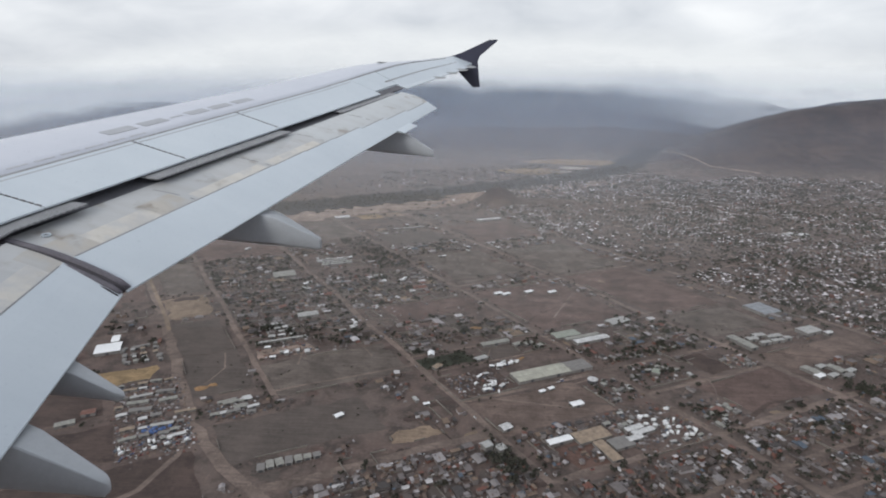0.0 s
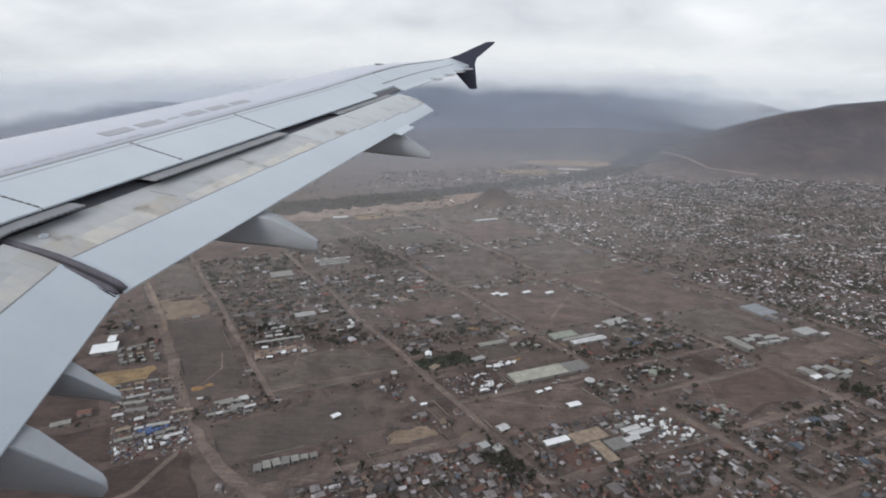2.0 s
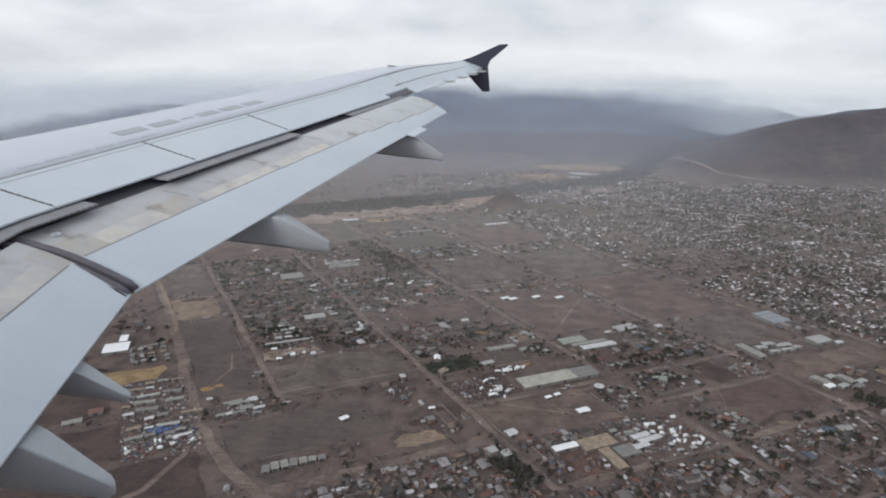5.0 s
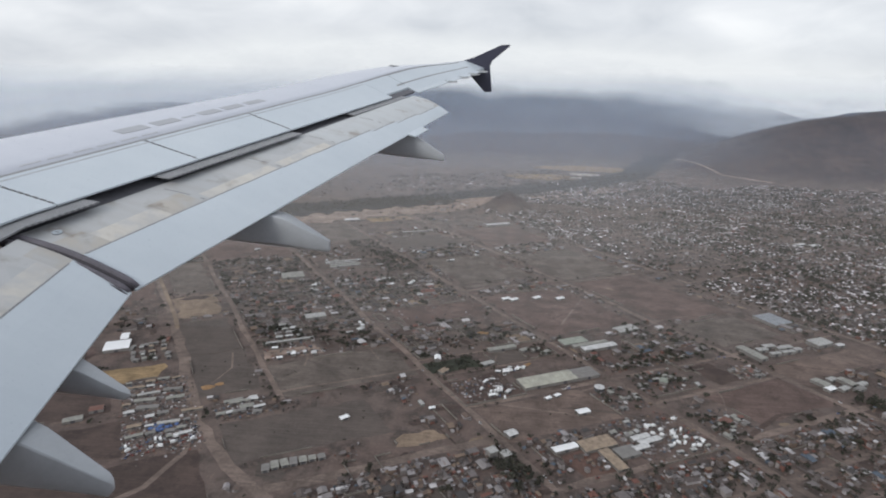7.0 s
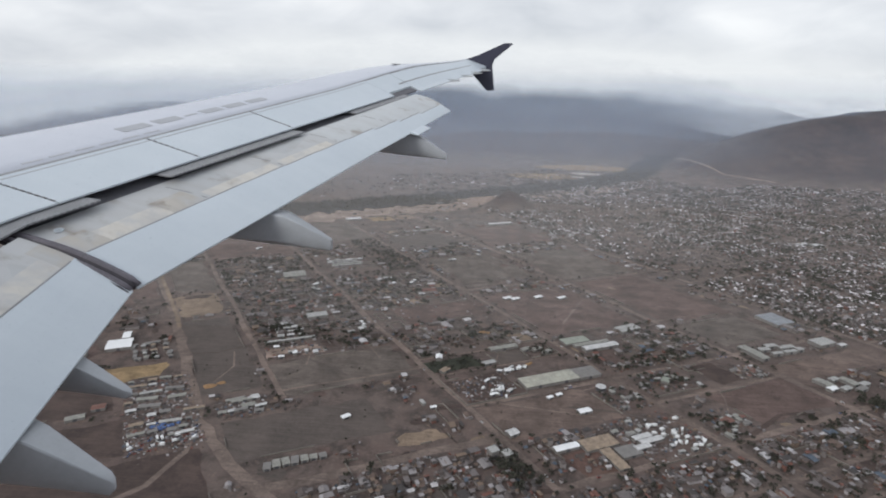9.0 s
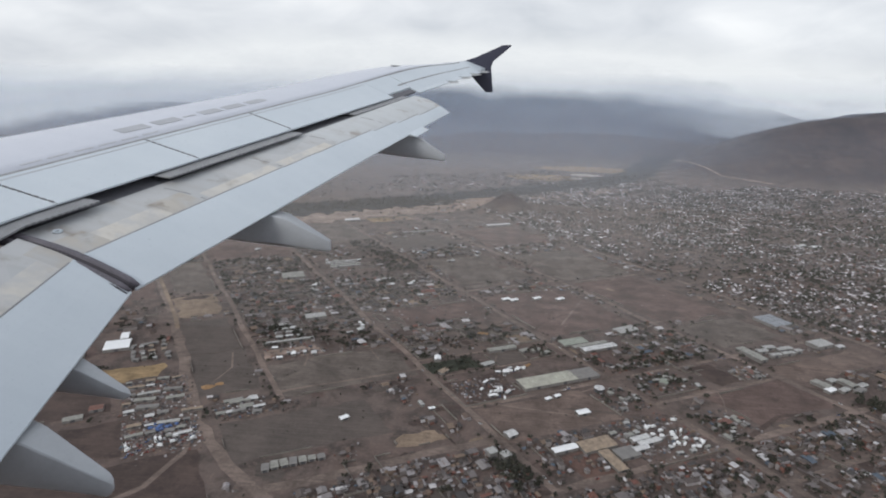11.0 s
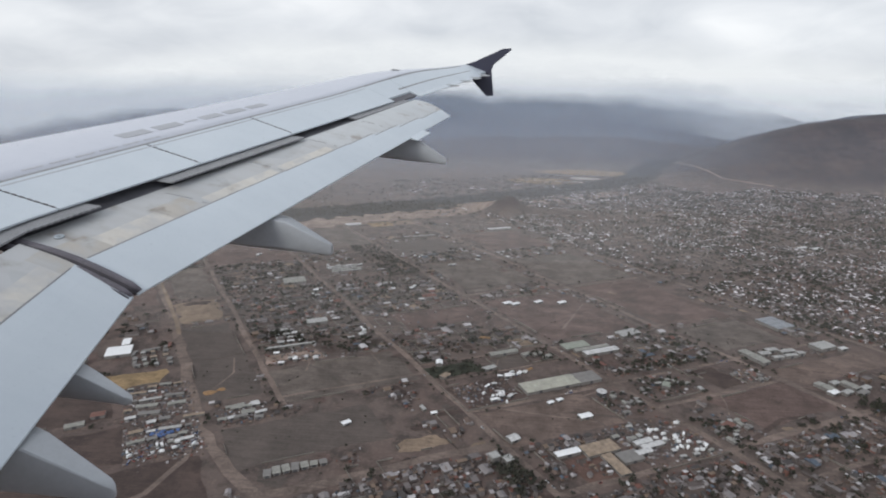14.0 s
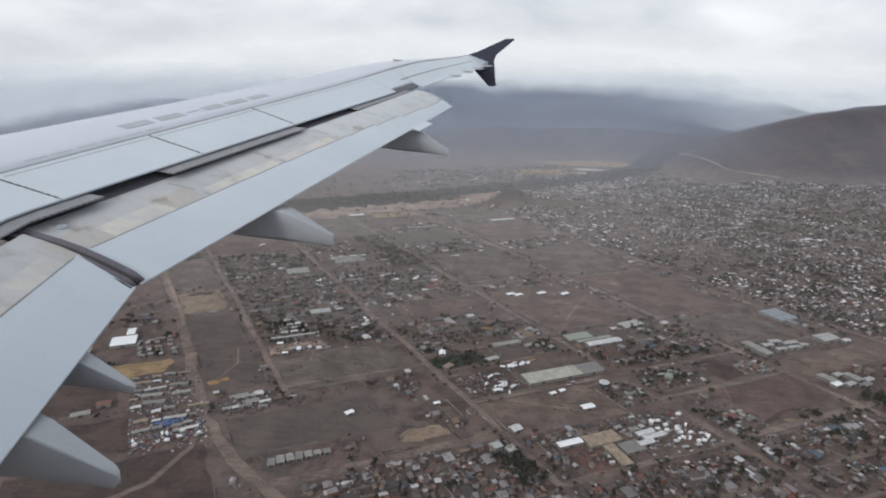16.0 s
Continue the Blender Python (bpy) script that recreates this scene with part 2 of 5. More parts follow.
FIELDS = {
    "dark": field_material("dark_plot", (0.065, 0.053, 0.047), (0.090, 0.072, 0.064), 0.7),
    "brown": field_material("brown_field", (0.081, 0.054, 0.048), (0.121, 0.082, 0.071)),
    "grey": field_material("grey_field", (0.086, 0.070, 0.061), (0.122, 0.099, 0.086)),
    "sand": field_material("sandy_lot", (0.155, 0.114, 0.084), (0.234, 0.173, 0.126)),
    "tan": field_material("river_bank_sand", (0.171, 0.126, 0.103), (0.261, 0.196, 0.163)),
    "chalk": field_material("chalky_quarry", (0.30, 0.27, 0.23), (0.42, 0.38, 0.33)),
    "bare": field_material("trodden_yard", (0.100, 0.072, 0.061), (0.138, 0.100, 0.085)),
    "red": field_material("reddish_yard", (0.085, 0.048, 0.040), (0.125, 0.075, 0.060)),
    "soil": field_material("dark_ploughed_soil", (0.050, 0.034, 0.031), (0.070, 0.048, 0.041)),
    "ochre": field_material("ochre_lot", (0.185, 0.125, 0.066), (0.275, 0.192, 0.105)),
    "green": field_material("dry_grass", (0.026, 0.030, 0.020), (0.044, 0.047, 0.032)),
}
ROAD = field_material("dirt_road", (0.114, 0.086, 0.074), (0.176, 0.134, 0.115))
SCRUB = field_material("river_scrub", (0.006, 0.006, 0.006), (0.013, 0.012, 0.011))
ROOF_TOWN = random_material("roofs_town", TOWN_ROOFS, True)
ROOF_ONE, ROOF_ALL = random_material("roofs_single", ROOFS, False), random_material("roofs_joined", ROOFS, True)
WALL_ONE, WALL_ALL = random_material("walls_single", WALLS, False), random_material("walls_joined", WALLS, True)
LEAF_ONE, LEAF_ALL = random_material("foliage_single", LEAVES, False), random_material("foliage_joined", LEAVES, True)
BLOCK = plain("grey_block_wall", (0.165, 0.150, 0.135), 0.9, 0.0, 0.4, 0.08)
BARK = plain("bark", (0.11, 0.085, 0.065), 0.9)
WHITE_ROOF = plain("white_sheet_roof", (0.46, 0.46, 0.46), 0.5, 0.0, 0.45, 0.22)
GREY_ROOF = plain("grey_sheet_roof", (0.225, 0.222, 0.200), 0.6, 0.0, 0.5, 0.2)
STONE_ROOF = plain("dark_sheet_roof", (0.165, 0.157, 0.150), 0.6, 0.0, 0.25, 0.2)
TAN_ROOF = plain("tan_roof", (0.24, 0.185, 0.138), 0.8, 0.0, 0.5, 0.2)
LIME_ROOF = plain("weathered_pale_roof", (0.315, 0.310, 0.262), 0.6, 0.0, 0.35, 0.12)
BLUE_GREY_ROOF = plain("blue_grey_roof", (0.19, 0.205, 0.225), 0.5, 0.0, 0.35, 0.15)
BRIGHT_ROOF = plain("new_white_roof", (0.72, 0.73, 0.74), 0.45, 0.0, 0.12, 0.3)
PALE_ROOF = plain("pale_sheet_roof", (0.31, 0.31, 0.30), 0.55, 0.0, 0.4, 0.25)
GREEN_ROOF = plain("grey_green_roof", (0.225, 0.245, 0.205), 0.6, 0.0, 0.3, 0.2)
RED_ROOF = plain("dark_red_roof", (0.15, 0.075, 0.06), 0.8, 0.0, 0.3, 0.3)
TERRACE_ROOF = plain("terrace_roof", (0.26, 0.20, 0.155), 0.85, 0.0, 0.35, 0.3)
ORANGE = plain("orange_earth", (0.24, 0.145, 0.075), 0.95, 0.0, 0.3, 0.4)
BLUE_TARP = plain("blue_tarp", (0.06, 0.11, 0.26), 0.6, 0.0, 0.3, 0.3)
TANK = plain("black_tank", (0.04, 0.04, 0.04), 0.5)
CARS = random_material("car_paint", [(0.0, (0.7, 0.7, 0.7)), (0.4, (0.35, 0.36, 0.37)), (0.6, (0.05, 0.05, 0.06)), (0.75, (0.25, 0.05, 0.04)), (0.88, (0.08, 0.13, 0.3))], False, 0.3)
GLASS = plain("dark_glass", (0.02, 0.022, 0.025), 0.15)
TYRE = plain("tyre_rubber", (0.03, 0.03, 0.03), 0.9)


# ---- mesh helpers ----
def mesh(name, verts, faces, *materials):
    me = bpy.data.meshes.new(name)
    me.from_pydata([tuple(v) for v in verts], [], faces)
    for m in materials:
        me.materials.append(m)
    me.update()
    return me


def part(name, me, parent=None, label=""):
    ob = new(name, me)
    if parent is not None:
        ob.parent = parent
    return tagged(ob, label)


def smooth(me):
    for p in me.polygons:
        p.use_smooth = True
    return me


def loft(name, sections, *materials, caps=True, closed=True, pick=None):
    """Joins rings of equal length one after another. pick(i, k) gives the material of the strip i round the ring after section k."""
    n = len(sections[0])
    verts = [v for s in sections for v in s]
    faces, mats = [], []
    for k in range(len(sections) - 1):
        for i in range(n if closed else n - 1):
            j = (i + 1) % n
            faces.append((k * n + i, k * n + j, (k + 1) * n + j, (k + 1) * n + i))
            mats.append(pick(i, k) if pick else 0)
    if caps and closed:
        faces += [tuple(reversed(range(n))), tuple(range((len(sections) - 1) * n, len(sections) * n))]
        mats += [0, 0]
    me = mesh(name, verts, faces, *materials)
    me.polygons.foreach_set("material_index", mats)
    bm = bmesh.new()
    bm.from_mesh(me)
    bmesh.ops.recalc_face_normals(bm, faces=bm.faces)
    bm.to_mesh(me)
    bm.free()
    return me


def box_data(x0, x1, y0, y1, z0, z1):
    v = [(x, y, z) for z in (z0, z1) for x, y in ((x0, y0), (x1, y0), (x1, y1), (x0, y1))]
    return v, [(3, 2, 1, 0), (4, 5, 6, 7), (0, 1, 5, 4), (1, 2, 6, 5), (2, 3, 7, 6), (3, 0, 4, 7)]


def box(name, x0, x1, y0, y1, z0, z1, mat):
    return mesh(name, *box_data(x0, x1, y0, y1, z0, z1), mat)


# ---- the land ----
AX, AY = math.cos(radians(27)), math.sin(radians(27))
BX, BY = math.cos(radians(125.5)), math.sin(radians(125.5))
TURN = 27.0


def xy(p, q):
    """From the street grid, which is a little askew, to the world: p runs across the long roads, q along them."""
    return p * AX + q * BX, p * AY + q * BY


def pq(x, y):
    d = AX * BY - AY * BX
    return (x * BY - y * BX) / d, (y * AX - x * AY) / d


def step(a, b, v):
    f = min(1.0, max(0.0, (v - a) / (b - a)))
    return f * f * (3 - 2 * f)


def height(x, y):
    """Flat valley floor, a lone mound, the hill beyond the town and the range across the valley."""
    rough = noise.fractal(Vector((x / 900, y / 900, 0.3)), 1.1, 2.1, 5)
    gully = noise.fractal(Vector((x / 260, y / 420, 4.1)), 1.0, 2.0, 4)
    z = 58 * math.exp(-(((x - 28) / 62) ** 2 + ((y - 1865) / 55) ** 2)) + 20 * math.exp(-(((x - 200) / 130) ** 2 + ((y - 1880) / 60) ** 2))
    u = x - 0.45 * (y - 3000)
    low = z
    if u > 680:
        hill = 352 * (1 - math.exp(-((u - 680) / 690) ** 1.35)) * (1 + 0.06 * rough + 0.06 * gully) * math.exp(-(max(0, u - 2400) / 1500) ** 2)
        z += hill * step(2470, 3330, y + 0.10 * (x - 1000)) * step(5600, 3600, y)
    far = step(3200, 4700, y + 0.08 * x)
    spur = noise.fractal(Vector((x / 520, y / 1500, 7.7)), 1.0, 2.0, 4)
    peak = 620 + far * (90 * rough + 70 * gully + 110 * spur)
    z = max(z, low + min(570.0, far * peak) * (1 - 0.6 * step(-250, -1900, x)) * (1 - 0.72 * step(250, 1900, u)))
    z += step(2800, 3500, y) * step(800, -400, x) * max(0, 12 + 26 * rough + 10 * gully)
    return z


def land():
    xs = sorted({*range(-5200, 6401, 55), *range(-180, 420, 12)})
    ys = sorted({*range(-1400, 1700, 200), *range(1700, 2080, 12), *range(2080, 6001, 50)})
    verts = [(x, y, height(x, y) if y > 1600 else 0.0) for y in ys for x in xs]
    n = len(xs)
    faces = [(j * n + i, j * n + i + 1, (j + 1) * n + i + 1, (j + 1) * n + i) for j in range(len(ys) - 1) for i in range(n - 1)]
    tagged(new("ground", smooth(mesh("ground", verts, faces, EARTH))), "dry brown valley floor rising into scrubby hills", "ground", kind="structure")


land()


def patch(name, p0, p1, q0, q1, mat, z=0.12, wobble=4.0, kind_label="", category="field"):
    """A plot with uneven edges, lying on the ground."""
    edge = []
    for (a, c), (e, f) in zip(((p0, q0), (p1, q0), (p1, q1), (p0, q1)), ((p1, q0), (p1, q1), (p0, q1), (p0, q0))):
        n = max(3, int((abs(e - a) + abs(f - c)) / 12))
        edge += [(a + (e - a) * k / n, c + (f - c) * k / n) for k in range(n)]
    verts = []
    for p, q in edge:
        a = noise.noise(Vector((p / 30, q / 30, 11.0))) * wobble * 1.6 + random.uniform(-0.35, 0.35) * wobble
        c = noise.noise(Vector((p / 30, q / 30, 17.0))) * wobble * 1.6 + random.uniform(-0.35, 0.35) * wobble
        verts.append((*xy(p + a, q + c), z))
    return tagged(new(name, mesh(name, verts, [tuple(range(len(verts)))], mat)), kind_label, category, kind="structure")


# between the wide dirt road and the long road through the plots
PLOTS = [
    (52, 127, 708, 972, "dark"), (54, 126, 994, 1100, "sand"), (152, 232, 784, 818, "tan"), (60, 132, 1122, 1330, "grey"), (147, 328, 673, 772, "grey"), (62, 236, 554, 634, "dark"),
    (232, 290, 518, 541, "sand"), (348, 498, 488, 564, "bare"), (346, 430, 577, 642, "soil"), (344, 420, 666, 702, "green"), (446, 496, 664, 696, "dark"), (390, 550, 842, 916, "brown"), (575, 750, 724, 925, "brown"),
    (640, 772, 418, 492, "brown"), (684, 728, 507, 566, "soil"), (795, 1000, 476, 526, "bare"),
]
# towards the river, and the plots beside the housing estate
PLOTS += [
    (794, 945, 706, 945, "brown"), (792, 965, 962, 1165, "grey"), (590, 750, 1005, 1190, "grey"), (590, 745, 1300, 1412, "dark"), (800, 988, 1255, 1440, "brown"),
    (-148, -48, 705, 818, "soil"), (-140, -36, 608, 680, "soil"), (-58, 14, 783, 824, "ochre"), (-150, 28, 1112, 1340, "brown"), (-148, 34, 470, 594, "soil"),
    (150, 335, 1330, 1560, "brown"), (360, 560, 1420, 1620, "grey"), (795, 930, 600, 690, "grey"), (-140, 20, 1370, 1560, "grey"),
]
PLOT_WORDS = {"dark": "dark grey-brown bare plot", "brown": "bare brown fallow field", "grey": "grey-brown fallow field with faint furrows", "sand": "pale sandy bare lot", "green": "dark dry grassy yard", "soil": "dark ploughed soil plot", "bare": "trodden bare brown yard", "ochre": "ochre sandy lot beside a warehouse", "tan": "pale trodden lot with huts"}
for k, (p0, p1, q0, q1, tone) in enumerate(PLOTS):
    patch("field", p0, p1, q0, q1, FIELDS[tone], 0.06 + 0.005 * k, 7 if tone in ("sand", "ochre") else 4, PLOT_WORDS[tone])
# bare lots of the industrial strip before the river, and a reddish school yard
for p0, p1, q0, q1, tone in ((635, 705, 1612, 1665, "ochre"), (714, 772, 1618, 1672, "sand"), (1545, 1600, 970, 1035, "sand"), (378, 424, 402, 446, "red")):
    patch("lot", p0, p1, q0, q1, FIELDS[tone], 0.192, 3, "bare earth lot beside sheds", "lot")
# paler and darker worn grounds of the yards, in irregular pools drawn out along the streets
rnd = random.Random(5)
pools = {}
for k in range(330):
    p, q = rnd.uniform(-150, 1010), rnd.uniform(200, 1400)
    w, d = rnd.uniform(5, 26), rnd.uniform(4, 12)
    if rnd.random() < 0.4:
        w, d = d, w
    if any(p0 - w < p < p1 + w and q0 - d < q < q1 + d for p0, p1, q0, q1, _ in PLOTS) and rnd.random() < 0.85:
        continue
    tone = rnd.choice(("dark", "brown", "soil", "grey", "brown", "soil", "dark", "sand"))
    if tone == "sand":
        w, d = w * 0.5, d * 0.5
    verts, faces = pools.setdefault(tone, ([], []))
    n, a0 = len(verts), rnd.uniform(0, 6)
    for i in range(16):
        a = i * math.tau / 16
        r = 1 + 0.35 * math.sin(2 * a + a0) * rnd.random() + rnd.uniform(-0.22, 0.22)
        verts.append((*xy(p + w * r * math.cos(a), q + d * r * math.sin(a)), 0.197 + 0.00008 * k))
    faces.append(tuple(range(n, n + 16)))
for tone, (verts, faces) in pools.items():
    tagged(new("worn_ground", mesh("worn_ground", verts, faces, FIELDS[tone])), "uneven worn patches of bare earth in yards", "ground", kind="stuff")
# quarry and pale flats beyond the river
for x, y, w, h, tone in ((430, 3000, 270, 110, "ochre"), (190, 2650, 170, 105, "ochre"), (330, 2640, 60, 40, "chalk"), (410, 2770, 75, 45, "chalk"), (520, 2920, 120, 40, "ochre")):
    verts = [(x + w * math.cos(a) * (0.8 + 0.3 * random.random()), y + h * math.sin(a) * (0.8 + 0.3 * random.random()), 0) for a in [k * math.tau / 18 for k in range(18)]]
    verts = [(a, b, height(a, b) + 1.5 + (w < 200)) for a, b, _ in verts]
    tagged(new("quarry_floor", mesh("quarry_floor", verts, [tuple(range(18))], FIELDS[tone])), "pale tan quarried flat beyond the river", "quarry", kind="structure")


def ribbon(name, points, width, mat, z, label, category, follow=False, wob=0.12):
    """A road or river bed along a line, resampled, with edges that waver."""
    fine = []
    for (x0, y0), (x1, y1) in zip(points, points[1:]):
        n = max(1, int(math.hypot(x1 - x0, y1 - y0) / 22))
        fine += [(x0 + (x1 - x0) * k / n, y0 + (y1 - y0) * k / n) for k in range(n)]
    fine.append(points[-1])
    verts = []
    for k, (x, y) in enumerate(fine):
        a, b = fine[max(0, k - 1)], fine[min(len(fine) - 1, k + 1)]
        d = Vector((b[0] - a[0], b[1] - a[1])).normalized()
        for side in (-1, 1):
            w = width / 2 * (1 + random.uniform(-wob, wob))
            vx, vy = x - d.y * w * side, y + d.x * w * side
            verts.append((vx, vy, (height(vx, vy) + 0.8 if follow else 0) + z))
    faces = [(2 * k, 2 * k + 1, 2 * k + 3, 2 * k + 2) for k in range(len(fine) - 1)]
    return tagged(new(name, mesh(name, verts, faces, mat)), label, category, kind="structure")


# long roads: place across the grid, width, from, to
LONG = [(143, 8, 668, 1500), (341, 9, 160, 1500), (562, 9, 100, 1750), (780, 10, 100, 1800), (1018, 10, 100, 1300), (1240, 8, 60, 1700), (1455, 9, 40, 1700), (1690, 8, 20, 1650), (1930, 9, 20, 1600), (2180, 9, 0, 1550), (-165, 9, 420, 1340)]
# cross streets: place along the grid, width, from, to
CROSS = [(690, 5, 143, 341), (572, 7, 341, 1018), (659, 4, 341, 545), (499, 7, 562, 790), (400, 10, 341, 1018), (500, 14, 84, 341), (330, 7, 341, 1018), (285, 6, 562, 1018), (240, 6, 341, 1018), (195, 6, 341, 1018), (835, 5, 143, 341), (968, 7, 562, 780), (1110, 4, 50, 341), (712, 4, 341, 562), (950, 5, 780, 1018)]
for q in range(120, 1700, 105):
    CROSS.append((q + 20 * math.sin(q), 6, 1018, 2450))
for p, w, q0, q1 in LONG:
    ribbon("road", [xy(p + 5 * noise.noise(Vector((p, q / 160, 0))), q) for q in range(q0, q1, 30)], w, ROAD, 0.28, "straight unpaved dirt road between plots", "road", wob=0.22)
for k, (q, w, p0, p1) in enumerate(CROSS):
    n = max(2, int((p1 - p0) / 40))
    ribbon("road", [xy(p0 + (p1 - p0) * i / n, q + random.uniform(-1.5, 1.5)) for i in range(n + 1)], w * 0.9, ROAD, 0.235 + 0.001 * k, "unpaved cross street between yards", "road", wob=0.28)
# paths trodden across the plots
for k in range(80):
    p, q = random.uniform(50, 950), random.uniform(420, 1300)
    a = random.uniform(0, math.tau)
    n = random.uniform(60, 150)
    bend = random.uniform(-15, 15)
    ribbon("path", [xy(p, q), xy(p + n * 0.5 * math.cos(a) - bend * math.sin(a), q + n * 0.5 * math.sin(a) + bend * math.cos(a)), xy(p + n * math.cos(a), q + n * math.sin(a))], random.uniform(1.5, 3.2), (ROAD, FIELDS["dark"], FIELDS["soil"])[k % 3], 0.17 + 0.0003 * k, "faint trodden earth path across a plot", "path", wob=0.4)
ribbon("earth_bank", [xy(600, 404), xy(640, 414), xy(678, 424), xy(704, 420), xy(716, 408)], 6, FIELDS["soil"], 0.3, "low dark bank of earth at a field edge", "bank", wob=0.4)
TRUNK = [(1400, 16), (1245, 38), (1020, 46), (829, 45), (650, 41), (552, 57), (496, 79), (440, 105), (380, 128), (250, 150)]
ribbon("road", [xy(p, q) for q, p in TRUNK], 15, ROAD, 0.34, "wide rutted dirt road with bare verges", "road", wob=0.4)
ribbon("road", [xy(40, 640), xy(20, 590), xy(-20, 545), xy(-80, 520)], 7, ROAD, 0.36, "side track leaving the wide dirt road", "road", wob=0.3)
ribbon("road", [xy(38, 1300), xy(42, 1200), xy(47, 1080), xy(49, 1000), xy(48, 950)], 6, FIELDS["sand"], 0.38, "side lane joining the wide dirt road", "road", wob=0.2)
ribbon("road", [(900, 3300), (960, 2950), (1020, 2700), (1120, 2630), (1200, 2590)], 10, FIELDS["tan"], 1.0, "pale road skirting the foot of the hill", "road", True)
RIVER = [(-1500, 1150), (-1000, 1450), (-594, 1770), (-247, 1990), (41, 2216), (389, 2491), (640, 2800), (900, 3350)]
ribbon("river_bank", [(x + 90, y - 105) for x, y in RIVER[1:6]], 150, FIELDS["tan"], 0.5, "pale sandy flat along the river", "river bank", True, 0.3)
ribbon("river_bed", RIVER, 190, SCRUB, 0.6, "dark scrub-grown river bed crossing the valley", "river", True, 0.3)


# ---- houses ----
def house_mesh(kind, w, d, h):
    """Walls and roof of one small house, as two meshes."""
    wall = box("wall", -w / 2, w / 2, -d / 2, d / 2, 0, h, WALL_ONE)
    if kind == "gable":
        o = 0.5
        v = [(-w / 2 - o, -d / 2 - o, h + 0.01), (w / 2 + o, -d / 2 - o, h + 0.01), (w / 2 + o, d / 2 + o, h + 0.01), (-w / 2 - o, d / 2 + o, h + 0.01), (-w / 2 - o, 0, h + 1.7), (w / 2 + o, 0, h + 1.7)]
        roof = mesh("roof", v, [(0, 1, 5, 4), (2, 3, 4, 5), (0, 4, 3), (1, 2, 5), (3, 2, 1, 0)], ROOF_ONE)
    else:
        rings = [[(sx * (w / 2 + e), sy * (d / 2 + e), z) for sx, sy in ((-1, -1), (1, -1), (1, 1), (-1, 1))] for e, z in ((0.25, h + 0.01), (0.25, h + 0.5), (-0.15, h + 0.5), (-0.15, h + 0.2))]
        roof = loft("roof", rings, ROOF_ONE)
    return wall, roof


def lathe(name, profile, mat, n=10):
    return loft(name, [[(r * math.cos(k * math.tau / n), r * math.sin(k * math.tau / n), z) for k in range(n)] for r, z in profile], mat)


TANK_MESH = smooth(lathe("tank", [(0.5, 0), (0.55, 0.2), (0.55, 0.9), (0.3, 1.2), (0.12, 1.25)], TANK))
HOUSE_KINDS = []
for kind, w, d, h, words in (("flat", 9, 11, 3.2, "small flat-roofed block house with a parapet"), ("flat", 8, 9, 6.0, "two-storey flat-roofed block house"), ("gable", 9, 12, 3.0, "small house with a shallow sheet-metal gable roof"),
                             ("flat", 12, 8, 3.4, "low flat-roofed house with a water tank"), ("gable", 7, 9, 2.7, "narrow hut with a shallow gable roof"), ("flat", 7, 7, 3.0, "square single-room flat-roofed house")):
    HOUSE_KINDS.append((house_mesh(kind, w, d, h), w, d, h, kind, words))

ANNEX = [loft("annex", [[(sx * (a + e), sy * (b + e), z) for sx, sy in ((-1, -1), (1, -1), (1, 1), (-1, 1))] for e, z in ((0, 0), (0, h), (0.3, h), (0.3, h + 0.2))], WALL_ONE, ROOF_ONE) for a, b, h in ((2.0, 3.0, 2.3), (1.6, 2.2, 2.6), (2.4, 2.6, 2.2))]
for me in ANNEX:
    me.polygons[-1].material_index = 1
ONE_HOUSES, MID_HOUSES, ALL_HOUSES, TOWN_HOUSES, TREES = [], [], [], [], []


def blocked(p, q):
    for lp, w, q0, q1 in LONG:
        if abs(p - lp) < w / 2 + 5.5 and q0 < q < q1:
            return True
    for lq, w, p0, p1 in CROSS:
        if abs(q - lq) < w / 2 + 4.5 and p0 < p < p1:
            return True
    for p0, p1, q0, q1, _ in PLOTS:
        if p0 - 3 < p < p1 + 3 and q0 - 3 < q < q1 + 3:
            return True
    for p0, p1, q0, q1 in KEEP_OFF:
        if p0 < p < p1 and q0 < q < q1:
            return True
    if -272 < p < -170 and 550 < q < 970:
        return True
    for (q0, p0), (q1, p1) in zip(TRUNK, TRUNK[1:]):
        if q1 <= q <= q0:
            return abs(p - (p0 + (p1 - p0) * (q0 - q) / (q0 - q1))) < 14
    return False


# grounds of sheds and yards
KEEP_OFF = [(341, 568, 576, 650), (444, 560, 662, 712), (504, 560, 492, 562), (457, 560, 395, 486), (572, 634, 403, 468), (574, 662, 510, 568), (728, 778, 504, 548), (568, 655, 643, 708), (682, 732, 688, 716), (945, 1000, 622, 680), (798, 905, 534, 592), (920, 985, 532, 575), (795, 870, 420, 475),
            (374, 465, 440, 462), (416, 465, 398, 440), (86, 160, 522, 548), (240, 292, 910, 942), (155, 235, 832, 848), (258, 314, 1142, 1184), (910, 1000, 1446, 1474), (364, 456, 1192, 1250), (340, 350, 455, 480), (-165, 20, 845, 960), (-42, 42, 598, 826), (62, 126, 642, 690)]


